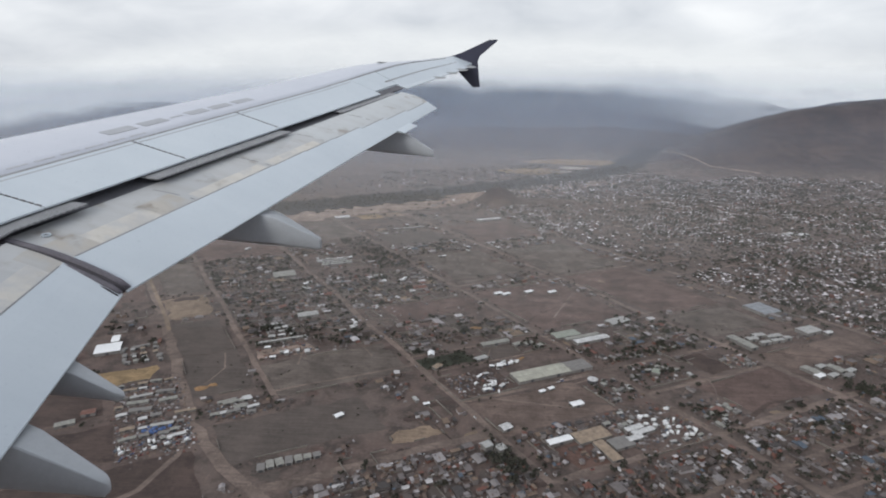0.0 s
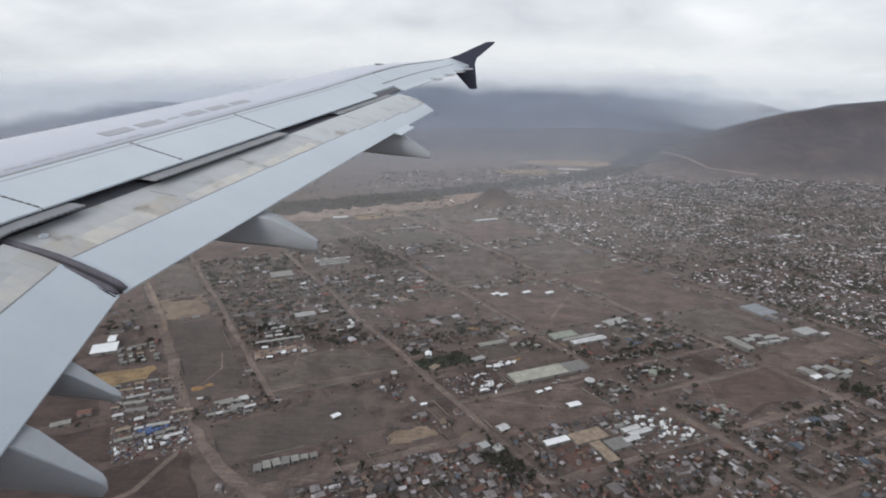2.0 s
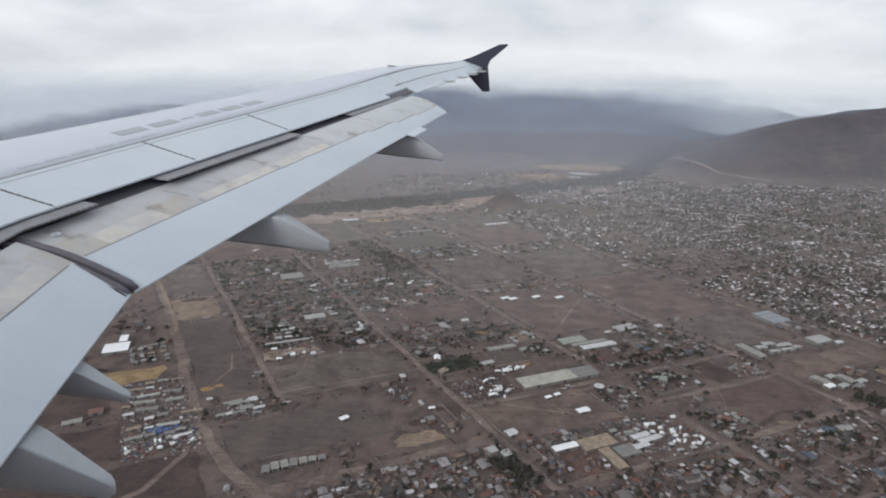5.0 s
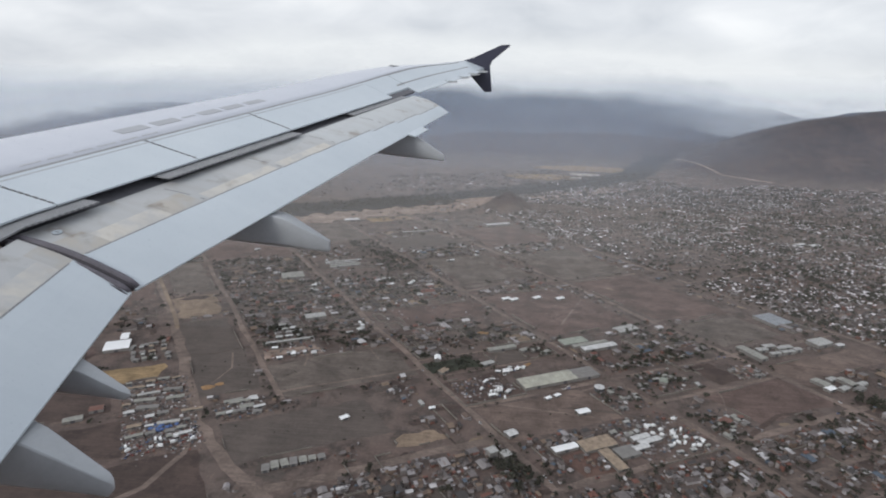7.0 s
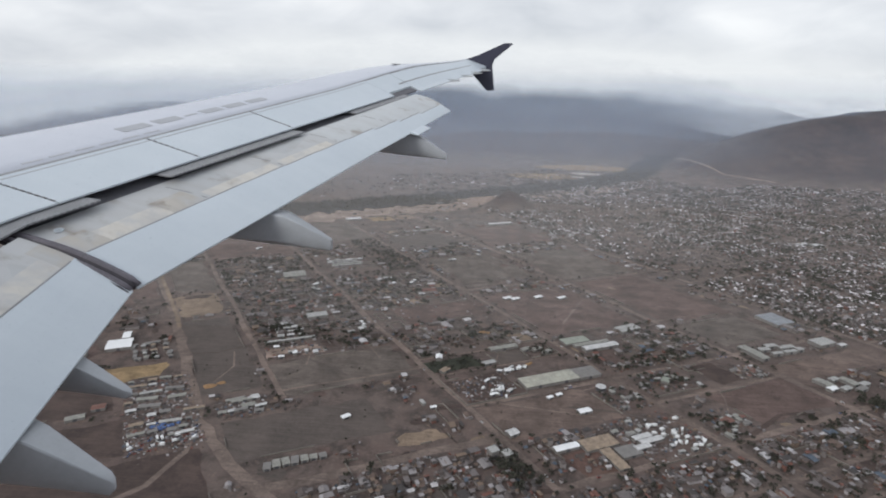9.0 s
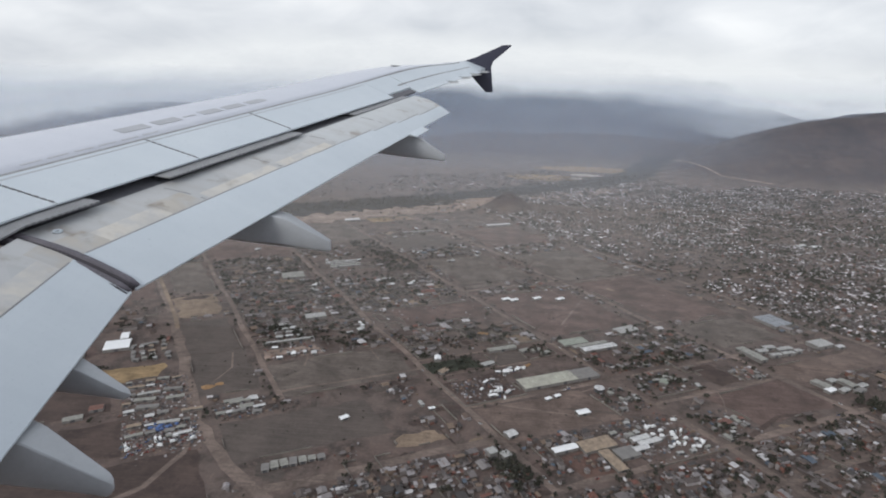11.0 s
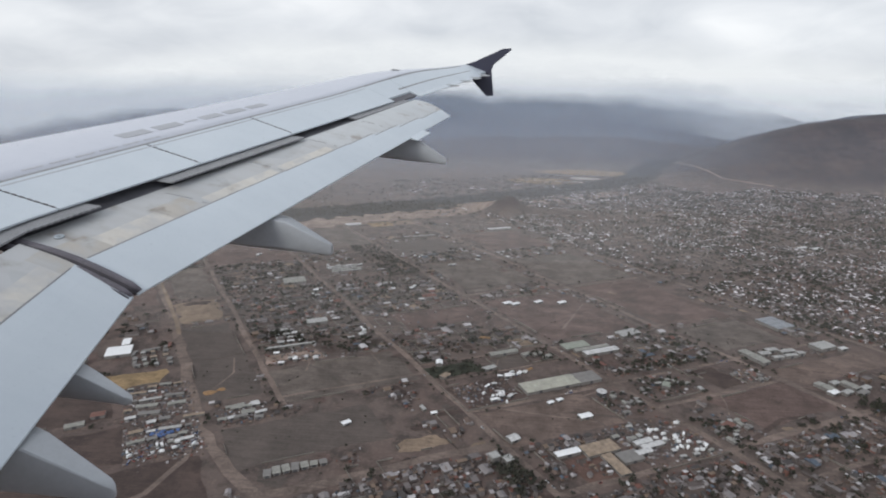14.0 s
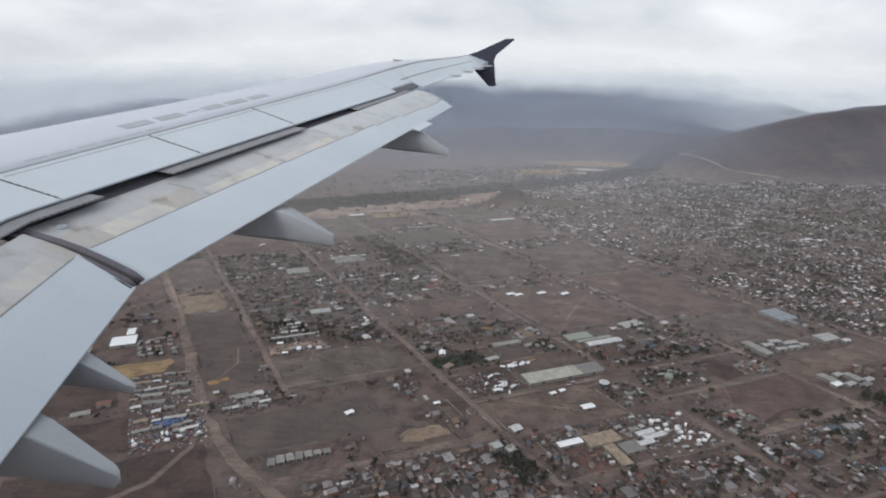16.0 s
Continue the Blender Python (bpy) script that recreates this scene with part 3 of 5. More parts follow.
def density(p, q, x, y):
    """How thickly houses stand, quarter by quarter."""
    cluster = noise.noise(Vector((p / 75, q / 75, 2.0)))
    if p > 900 and 1700 < q < 1812 + (p - 723) * 0.19 and height(x, y) < 6 and p < 2150:
        return 0.6 if cluster > -0.05 else 0.15
    if q > 1800 or (p > 1500 and q > 1810 + (p - 1500) * 0.3):
        return (0.30 if cluster > 0.12 else 0.02) if (2050 < q < 2500 and x < 300 and height(x, y) < 40) else 0.0
    if height(x, y) > 8:
        return 0.0
    if p < -165:
        return 0.93 if 300 < q < 1340 else 0.0
    edge = 1024 + 95 * math.exp(-((q - 990) / 90) ** 2)
    if p > edge:
        wide = noise.noise(Vector((x / 260, y / 300, 5.0))) + 0.6 * noise.noise(Vector((x / 80, y / 110, 6.0)))
        return 0.97 if wide > -0.06 else (0.6 if wide > -0.18 else 0.14)
    if q > 1500:
        return 0.04
    if q < 390 and p > 341:
        return 0.85
    if 408 < q < 480 and 341 < p < 562:
        return 0.75
    if q < 486 and 150 < p < 341:
        return 0.8
    if q < 490:
        return 0.3
    if p < 45:
        return 0.25 if q > 950 else 0.1
    if 143 < p < 562 and 715 < q < 1330:
        return 0.22
    if 562 < p < 790 and 585 < q < 720:
        return 0.55
    if 790 < p and 585 < q < 705:
        return 0.5 if cluster > 0 else 0.12
    roadside = min(abs(p - lp) for lp, w, q0, q1 in LONG) < 30
    return (0.5 if roadside else 0.28) if cluster > -0.06 else 0.09


def add_house(p, q, turn, size):
    x, y = xy(p, q)
    near = 150 < p < 760 and 200 < q < 486 and len(ONE_HOUSES) < 200
    mid = 150 < p < 562 and 780 < q < 1250 and size > 0.6 and len(MID_HOUSES) < 100
    (ONE_HOUSES if near else MID_HOUSES if mid else TOWN_HOUSES if p > 1018 else ALL_HOUSES).append((x, y, random.randrange(6), turn, size))


def in_reach(x, y):
    return y > 260 and -1.25 * y - 250 < x < 0.80 * y + 250


def settle(p0, p1, q1, lot_p, lot_q, lane, counts=(1, 1, 2, 2, 3)):
    """Lots in rows: one to three buildings on each, set square to the streets, with shrubs in the corners of the yards."""
    for i in range(int((p1 - p0) / lot_p)):
        for j in range(int((q1 - 60) / lot_q)):
            p, q = p0 + lot_p * (i + 0.5), 60 + lot_q * (j + 0.5)
            x, y = xy(p, q)
            if not in_reach(x, y):
                continue
            dn = density(p, q, x, y)
            if dn <= 0 or blocked(p, q) or (dn > 0.6 and i % lane == lane - 1):
                continue
            square = TURN + random.choice((0, 90)) + random.gauss(0, 3)
            if random.random() < dn:
                for k in range(random.choice(counts)):
                    a, c = p + random.uniform(-0.36, 0.36) * lot_p, q + random.uniform(-0.36, 0.36) * lot_q
                    if not blocked(a, c):
                        add_house(a, c, square + random.choice((0, 90)) + random.gauss(0, 1.5), (random.uniform(0.62, 1.0) if k == 0 else random.uniform(0.3, 0.6)) * (0.64 if p > 1018 else 1.25 if q < 486 or (p > 143 and 780 < q < 1330) else 1.0))
            green = noise.noise(Vector((p / 48, q / 48, 21.0)))
            if green > 0.02 and random.random() < 0.25 + 0.5 * dn:
                a, c = p + random.choice((-0.45, 0.45)) * lot_p, q + random.choice((-0.45, 0.45)) * lot_q
                for _ in range(random.randrange(2, 6) if green > 0.2 else random.choice((1, 2))):
                    TREES.append((*xy(a + random.gauss(0, 3.0), c + random.gauss(0, 3.0)), random.uniform(0.55, 1.4)))


settle(-760, 143, 2500, 15.0, 17.0, 4)
settle(143, 565, 1600, 25.0, 27.0, 9, (1, 2, 3, 4, 5))
settle(565, 1018, 2500, 17.0, 19.0, 5)
settle(1018, 2760, 2500, 9.8, 10.6, 6)
# walled compounds: buildings along the walls of a yard, trees in its corners
COMPOUNDS = []


def compounds(p0, p1, q0, q1, step_p, step_q, share):
    for i in range(int((p1 - p0) / step_p)):
        for j in range(int((q1 - q0) / step_q)):
            a, c = p0 + step_p * i + random.uniform(1, 3), q0 + step_q * j + random.uniform(1, 3)
            w, d = step_p - random.uniform(3, 9), step_q - random.uniform(3, 9)
            if random.random() > share or blocked(a + w / 2, c + d / 2):
                continue
            COMPOUNDS.append((a, a + w, c, c + d))
            for _ in range(random.choice((2, 3, 4, 5, 6, 7))):
                if random.random() < 0.5:
                    p, q, turn = a + random.uniform(0.12, 0.88) * w, c + random.choice((0.16, 0.84)) * d, 0
                else:
                    p, q, turn = a + random.choice((0.14, 0.86)) * w, c + random.uniform(0.12, 0.88) * d, 98.5
                if not blocked(p, q):
                    add_house(p, q, TURN + turn + random.gauss(0, 1.5), random.uniform(0.55, 1.3))
            if random.random() < 0.7:
                e, f = a + random.choice((0.1, 0.9)) * w, c + random.choice((0.1, 0.9)) * d
                for _ in range(random.randrange(2, 9)):
                    TREES.append((*xy(e + random.gauss(0, 4), f + random.gauss(0, 4)), random.uniform(0.7, 1.5)))


compounds(150, 336, 782, 1330, 46, 38, 0.8)
compounds(348, 556, 716, 840, 52, 40, 0.6)
compounds(348, 556, 922, 1120, 40, 36, 0.85)
compounds(348, 465, 1260, 1400, 48, 40, 0.6)
compounds(585, 750, 1200, 1290, 40, 29, 0.95)
compounds(590, 750, 930, 1000, 50, 34, 0.5)
compounds(570, 772, 596, 722, 50, 40, 0.6)
compounds(790, 1010, 596, 700, 54, 40, 0.5)
compounds(800, 1000, 1445, 1600, 60, 50, 0.4)
compounds(60, 140, 1330, 1480, 40, 40, 0.5)
compounds(795, 1000, 1168, 1250, 42, 36, 0.85)
compounds(565, 775, 1405, 1500, 46, 40, 0.6)
# sheds, kitchens and lean-tos crowded between the houses
for k in range(22000):
    p, q = ((random.uniform(150, 1018), random.uniform(150, 486)) if k % 3 else (random.uniform(-700, 1018), random.uniform(440, 1330))) if k % 2 else (random.uniform(1024, 2700), random.uniform(200, 1800))
    x, y = xy(p, q)
    if in_reach(x, y) and random.random() < density(p, q, x, y) - 0.3 and not blocked(p, q):
        add_house(p, q, random.choice((0, 90)) + TURN + random.gauss(0, 4), random.uniform(0.22, 0.5))
for x, y, k, turn, s in ONE_HOUSES + MID_HOUSES:
    (wall, roof), w, d, h, kind, words = HOUSE_KINDS[k]
    house = tagged(new("house"), words, "house", "town houses" if pq(x, y)[1] < 486 else "yard houses")
    house.matrix_world = pose(x, y, 0, 0, 0, turn) @ Matrix.Diagonal((s * random.uniform(0.8, 1.6), s * random.uniform(0.7, 1.15), random.uniform(0.8, 1.1), 1))
    part("wall", wall, house)
    part("roof", roof, house)
    if random.random() < 0.6:
        annex = part("annex", ANNEX[k % 3], house, "lower lean-to built against the house")
        annex.location = (w / 2 * random.choice((-1, 1)) * 1.35, random.uniform(-0.25, 0.25) * d, 0)
    if kind == "flat" and k in (1, 3):
        tank = part("water_tank", TANK_MESH, house, "black plastic water tank")
        tank.location = (w * 0.3, d * 0.25, h + 0.2)


def joined_houses(name, items, label, roofs):
    """The houses farther off, each still a box with its own overhanging roof."""
    verts, faces, mats = [], [], []
    for x, y, k, turn, s in items:
        _, w, d, h, kind, _ = HOUSE_KINDS[k]
        w, d, h = w * s * (random.uniform(0.7, 1.5) if random.random() > 0.14 else random.uniform(1.6, 2.9)), d * s * random.uniform(0.65, 1.15), h * random.uniform(0.8, 1.15)
        m = pose(x, y, height(x, y) - 0.5 if y > 1600 else 0, 0, 0, turn)
        v, f = box_data(-w / 2, w / 2, -d / 2, d / 2, 0, h + 0.3)
        n = len(verts)
        verts += [m @ Vector(a) for a in v]
        faces += [tuple(n + i for i in a) for a in f[1:]]
        mats += [0] * 5
        n = len(verts)
        o = 0.4
        if kind == "gable":
            v = [(-w / 2 - o, -d / 2 - o, h + 0.32), (w / 2 + o, -d / 2 - o, h + 0.32), (w / 2 + o, d / 2 + o, h + 0.32), (-w / 2 - o, d / 2 + o, h + 0.32), (-w / 2 - o, 0, h + 1.9), (w / 2 + o, 0, h + 1.9)]
            f = [(0, 1, 5, 4), (2, 3, 4, 5), (0, 4, 3), (1, 2, 5)]
        else:
            v, f = box_data(-w / 2 - o, w / 2 + o, -d / 2 - o, d / 2 + o, h + 0.32, h + 0.7)
            f = f[1:]
        verts += [m @ Vector(a) for a in v]
        faces += [tuple(n + i for i in a) for a in f]
        mats += [1] * len(f)
        if y < 1500 and random.random() < 0.6:
            c, e = w / 2 * random.choice((-1, 1)) * 1.4, random.uniform(-0.3, 0.3) * d
            v, f = box_data(c - w * 0.22, c + w * 0.22, e - d * 0.28, e + d * 0.28, 0, random.uniform(2.0, 2.7))
            n = len(verts)
            verts += [m @ Vector(a) for a in v]
            faces += [tuple(n + i for i in a) for a in f[1:]]
            mats += [1] * 5
    me = mesh(name, verts, faces, WALL_ALL, roofs)
    me.polygons.foreach_set("material_index", mats)
    tagged(new(name, me), label, "houses", kind="stuff")


for k, (p0, p1, q0, q1) in enumerate(COMPOUNDS):
    tone = random.choice(("grey", "brown", "soil", "sand", "dark", "brown", "dark"))
    patch("yard", p0, p1, q0, q1, FIELDS[tone], 0.160 + 0.00005 * k, 1.0, "bare earth yard inside low walls", "yard")
joined_houses("houses", ALL_HOUSES, "small grey and brown houses among yards", ROOF_ALL)
joined_houses("town_houses", TOWN_HOUSES, "dense spread of small grey and white houses", ROOF_TOWN)


# ---- trees ----
def tree_data(seed, leaves, leaf, reach=2.6, tall=5.0):
    """Crown of leaf clumps round a few limbs: vertices and faces of the crown, limbs as tapered sticks."""
    rnd = random.Random(seed)
    crown_v, crown_f, limb_v, limb_f = [], [], [], []

    def stick(a, b, r0, r1):
        n = len(limb_v)
        for c, r in ((a, r0), (b, r1)):
            limb_v.extend((c[0] + r * math.cos(k * math.tau / 5), c[1] + r * math.sin(k * math.tau / 5), c[2]) for k in range(5))
        limb_f.extend((n + k, n + (k + 1) % 5, n + 5 + (k + 1) % 5, n + 5 + k) for k in range(5))

    stick((0, 0, -0.2), (0.1, 0, tall * 0.5), 0.22, 0.14)
    tips = []
    for k in range(6):
        a = k * math.tau / 6 + rnd.uniform(-0.4, 0.4)
        tip = (math.cos(a) * reach * rnd.uniform(0.35, 0.75), math.sin(a) * reach * rnd.uniform(0.35, 0.75), tall * rnd.uniform(0.6, 0.95))
        stick((0.1, 0, tall * rnd.uniform(0.35, 0.5)), tip, 0.10, 0.04)
        tips.append(tip)
    for k in range(leaves):
        c = Vector(rnd.choice(tips)) + Vector((rnd.gauss(0, 0.75), rnd.gauss(0, 0.75), rnd.gauss(0, 0.6)))
        e = Euler((rnd.uniform(0, 6), rnd.uniform(0, 6), rnd.uniform(0, 6))).to_matrix()
        s = leaf * rnd.uniform(0.6, 1.3)
        n = len(crown_v)
        crown_v += [c + e @ Vector(v) for v in ((-s, -s * 0.6, 0), (s, -s * 0.5, 0.1), (s * 0.8, s * 0.6, 0), (-s * 0.7, s * 0.7, -0.1))]
        crown_f.append((n, n + 1, n + 2, n + 3))
    return crown_v, crown_f, limb_v, limb_f


TREE_KINDS = []
for seed in range(5):
    cv, cf, lv, lf = tree_data(seed, 220, 0.36)
    TREE_KINDS.append((mesh("crown", cv, cf, LEAF_ONE), mesh("trunk", lv, lf, BARK)))
FAR_TREES = [tree_data(50 + s, 34, 0.85)[:2] for s in range(8)]


def grove(p0, p1, q0, q1, n, s0=0.8, s1=1.6):
    for _ in range(n):
        TREES.append((*xy(random.uniform(p0, p1), random.uniform(q0, q1)), random.uniform(s0, s1)))


grove(484, 552, 1130, 1400, 170, 0.8, 1.7)
grove(578, 658, 514, 566, 34, 0.6, 1.3)
grove(574, 604, 404, 462, 26, 0.6, 1.2)
grove(344, 420, 662, 706, 44, 0.6, 1.2)
grove(498, 545, 668, 700, 22, 0.6, 1.2)
grove(505, 560, 495, 548, 26, 0.5, 1.0)
grove(592, 652, 742, 762, 70, 0.2, 0.5)
grove(800, 830, 382, 414, 30, 0.9, 1.6)
grove(305, 338, 410, 470, 40, 1.0, 1.9)
grove(150, 338, 1180, 1330, 120, 0.7, 1.5)
grove(150, 338, 790, 1150, 260, 0.6, 1.5)
grove(584, 725, 582, 604, 40, 0.7, 1.4)
grove(600, 770, 604, 645, 20)
grove(840, 900, 330, 400, 40)
grove(690, 760, 640, 720, 30)
grove(345, 1010, 195, 398, 560, 0.6, 1.2)
grove(350, 545, 925, 1150, 140, 0.6, 1.4)
grove(350, 550, 720, 840, 60, 0.6, 1.2)
grove(590, 750, 1195, 1295, 40, 0.6, 1.3)
grove(795, 1000, 1168, 1250, 40, 0.6, 1.3)
grove(1030, 2000, 200, 1700, 1700, 0.7, 1.3)
# tree-lined quarters at the foot of the hill
for _ in range(5200):
    x, y = random.uniform(520, 2300), random.uniform(900, 2350)
    if noise.noise(Vector((x / 150, y / 260, 8.0))) > -0.1 and height(x, y) < 8:
        TREES.append((x, y, random.uniform(0.8, 1.5)))
BUSHES = []
for _ in range(2600):
    p, q = random.uniform(-150, 1010), random.uniform(430, 1700)
    if noise.noise(Vector((p / 45, q / 45, 9.0))) > 0.22:
        BUSHES.append((*xy(p, q), random.uniform(0.2, 0.6)))
for lp, w, q0, q1 in LONG:
    for q in range(q0, min(q1, 1500), 7):
        if noise.noise(Vector((lp / 40, q / 60, 7.0))) > 0.05:
            TREES.append((*xy(lp + (w / 2 + random.uniform(3, 8)) * random.choice((-1, 1)), q + random.uniform(-3, 3)), random.uniform(0.5, 1.2)))
for lq, w, p0, p1 in CROSS:
    for p in range(p0, min(p1, 1018), 7):
        if noise.noise(Vector((p / 60, lq / 40, 3.0))) > 0.05:
            TREES.append((*xy(p + random.uniform(-3, 3), lq + (w / 2 + random.uniform(2, 7)) * random.choice((-1, 1))), random.uniform(0.5, 1.2)))
for k in range(2600):
    i = random.randrange(1, len(RIVER) - 2)
    f = random.random()
    x = RIVER[i][0] * (1 - f) + RIVER[i + 1][0] * f + random.gauss(0, 48)
    y = RIVER[i][1] * (1 - f) + RIVER[i + 1][1] * f + random.gauss(0, 48)
    TREES.append((x, y, random.uniform(0.7, 1.5)))
one, rest = [], []
for x, y, s in TREES:
    p, q = pq(x, y)
    if y < 2400 and any(p0 < p < p1 and q0 < q < q1 and tone != "green" for p0, p1, q0, q1, tone in PLOTS):
        continue
    if any(abs(p - lp) < w / 2 + 2 and q0 < q < q1 for lp, w, q0, q1 in LONG):
        continue
    (one if (150 < p < 760 and q < 486 and len(one) < 200) else rest).append((x, y, s))
for x, y, s in one:
    crown, trunk = random.choice(TREE_KINDS)
    tree = tagged(new("tree"), "dusty dark green broad tree beside houses", "tree", "town trees")
    tree.matrix_world = pose(x, y, 0, 0, 0, random.uniform(0, 360)) @ Matrix.Diagonal((s, s, s * random.uniform(0.85, 1.15), 1))
    part("trunk", trunk, tree)
    part("crown", crown, tree)


def joined_trees(name, items, label):
    verts, faces = [], []
    for x, y, s in items:
        cv, cf = random.choice(FAR_TREES)
        m = pose(x, y, height(x, y) if y > 1600 else 0, 0, 0, random.uniform(0, 360)) @ Matrix.Diagonal((s, s, s, 1))
        n = len(verts)
        verts += [m @ Vector(v) for v in cv]
        faces += [tuple(n + i for i in f) for f in cf]
    tagged(new(name, mesh(name, verts, faces, LEAF_ALL)), label, "trees", kind="stuff")


joined_trees("bushes", BUSHES, "low dry bushes dotted over the plots")
joined_trees("far_trees", rest, "scattered dusty trees and shrubs among plots")


# ---- plot walls and fences ----
def plot_walls():
    verts, faces = [], []

    def run(p0, q0, p1, q1):
        n = len(verts)
        dp, dq = (0, 0.25) if abs(p1 - p0) > abs(q1 - q0) else (0.25, 0)
        h = random.uniform(1.4, 2.4)
        for z in (0, h):
            verts.extend([(*xy(p0 - dp, q0 - dq), z), (*xy(p1 - dp, q1 - dq), z), (*xy(p1 + dp, q1 + dq), z), (*xy(p0 + dp, q0 + dq), z)])
        faces.extend(tuple(n + i for i in f) for f in ((4, 5, 6, 7), (0, 1, 5, 4), (1, 2, 6, 5), (2, 3, 7, 6), (3, 0, 4, 7)))

    for p0, p1, q0, q1, _ in PLOTS:
        for a in ((p0, q0, p1, q0), (p1, q0, p1, q1), (p0, q1, p1, q1), (p0, q0, p0, q1)):
            if random.random() < 0.6:
                f0 = random.uniform(0, 0.6)
                f1 = f0 + random.uniform(0.15, 0.4)
                run(a[0] + (a[2] - a[0]) * f0, a[1] + (a[3] - a[1]) * f0, a[0] + (a[2] - a[0]) * f1, a[1] + (a[3] - a[1]) * f1)
    for p0, p1, q0, q1 in COMPOUNDS:
        for a in ((p0, q0, p1, q0), (p1, q0, p1, q1), (p0, q1, p1, q1), (p0, q0, p0, q1)):
            if random.random() < 0.8:
                run(*a)
    for a in ((342, 574, 342, 648), (342, 574, 430, 576), (444, 661, 444, 700), (498, 664, 545, 666), (545, 666, 545, 700), (576, 511, 660, 511), (504, 492, 504, 548), (457, 396, 560, 396)):
        run(*a)
    for _ in range(260):
        p, q = random.uniform(-160, 1000), random.uniform(300, 1500)
        w, d = random.uniform(14, 34), random.uniform(14, 40)
        if blocked(p, q) or blocked(p + w, q + d):
            continue
        for a in ((p, q, p + w, q), (p + w, q, p + w, q + d), (p, q + d, p + w, q + d), (p, q, p, q + d)):
            if random.random() < 0.7:
                run(*a)
    tagged(new("plot_walls", mesh("plot_walls", verts, faces, BLOCK)), "low grey block walls round yards and plots", "walls", kind="stuff")


plot_walls()


# ---- sheds, yards and vehicles ----
def shed(p, q, lp, lq, h, mat, label, bays=1, turn=0.0, pitch=0.9, name="shed"):
    """A long industrial shed: walls, two roof slopes of ribbed sheet, doors in its long side."""
    thing = tagged(new(name), label, "shed")
    thing.matrix_world = pose(*xy(p, q), 0, 0, 0, TURN + turn)
    part("wall", box("wall", -lp / 2, lp / 2, -lq / 2, lq / 2, 0, h, STONE_ROOF), thing)
    for b in range(bays):
        y0, y1 = -lq / 2 + lq * b / bays, -lq / 2 + lq * (b + 1) / bays
        ym = (y0 + y1) / 2
        for a, c in ((y0 - 0.4 if b == 0 else y0, ym), (y1 + 0.4 if b == bays - 1 else y1, ym)):
            n = max(6, int(lp / 2.5))
            verts, faces = [], []
            for k in range(n + 1):
                x = -lp / 2 - 0.4 + (lp + 0.8) * k / n
                rib = 0.07 * (k % 2)
                verts += [(x, a, h + 0.05 + rib), (x, c, h + pitch + 0.05 + rib)]
            faces = [(2 * k, 2 * k + 2, 2 * k + 3, 2 * k + 1) for k in range(n)]
            part("roof_slope", mesh("roof_slope", verts, faces, mat), thing)
    for k in range(max(1, int(lp / 30))):
        x = -lp / 2 + lp * (k + 0.5) / max(1, int(lp / 30))
        part("door", box("door", x - 2.2, x + 2.2, -lq / 2 - 0.08, -lq / 2 - 0.005, 0.05, min(4.0, h - 0.4), DARK), thing, "wide dark sliding door")
    return thing


shed(476, 596, 82, 26, 4.5, LIME_ROOF, "long grey-green sheet-roofed shed beside dirt road", 2)
shed(534.6, 595, 34, 26, 4.5, STONE_ROOF, "grey-brown shed joined to a longer one", 2)
shed(615, 659, 60, 13, 5, WHITE_ROOF, "pale long shed with white sheet roof")
shed(612, 675, 62, 8, 3.5, GREY_ROOF, "narrow grey lean-to along a longer shed", 1, 0, 0.3)
shed(596, 693, 44, 20, 3, GREEN_ROOF, "low flat grey-green roofed hall", 1, 0, 0.2)
shed(706, 702, 40, 20, 5, PALE_ROOF, "pale gabled shed at the field edge", 1, 6)
shed(972, 650, 40, 46, 5, BLUE_GREY_ROOF, "large grey sheet-roofed hall at the town's edge", 3)
shed(811, 563, 15, 46, 5, GREY_ROOF, "grey gabled shed of a walled yard")
for p, q, lp, lq in ((836, 566, 18, 9), (858, 572, 20, 9), (880, 560, 18, 9), (842, 549, 18, 7), (866, 547, 22, 7), (868, 560, 12, 7), (888, 548, 12, 8)):
    shed(p, q, lp, lq, 5, PALE_ROOF, "pale sheet-roofed hall of a walled yard", 1, -8)
shed(946, 554, 34, 22, 6, PALE_ROOF, "pale hall with a shallow sheet roof")
shed(968, 538, 14, 8, 4, WHITE_ROOF, "small white-roofed annex beside a hall")
for p, q, lp, lq, mat in ((810, 460, 13, 26, GREY_ROOF), (804, 446, 15, 9, BRIGHT_ROOF), (822, 440, 16, 8, PALE_ROOF), (846, 452, 12, 22, GREY_ROOF), (858, 440, 16, 8, PALE_ROOF), (840, 432, 18, 8, STONE_ROOF), (834, 464, 14, 8, PALE_ROOF)):
    shed(p, q, lp, lq, 4, mat, "workshop roof by the crossing", 1, 5)
shed(431, 450, 42, 20, 3.8, TAN_ROOF, "tan flat-roofed school building", 1, 0, 0.3)
shed(450, 426, 26, 18, 3.5, STONE_ROOF, "grey flat-roofed annex of the school", 1, 0, 0.3)
shed(426, 420, 13, 36, 3.4, TAN_ROOF, "tan flat-roofed corridor of the school", 1, 0, 0.2)
for p, q, lp in ((484, 443, 24), (488, 434, 30), (470, 427, 20)):
    shed(p, q, lp, 7.5, 3.8, WHITE_ROOF, "long white-roofed store by the school", 1, 2)
for p, q, h in ((314, 472, 9), (325, 463, 8)):
    shed(p, q, 10, 10, h, PALE_ROOF, "three-storey grey block beside trees", 1, 8, 0.2, "apartment_block")
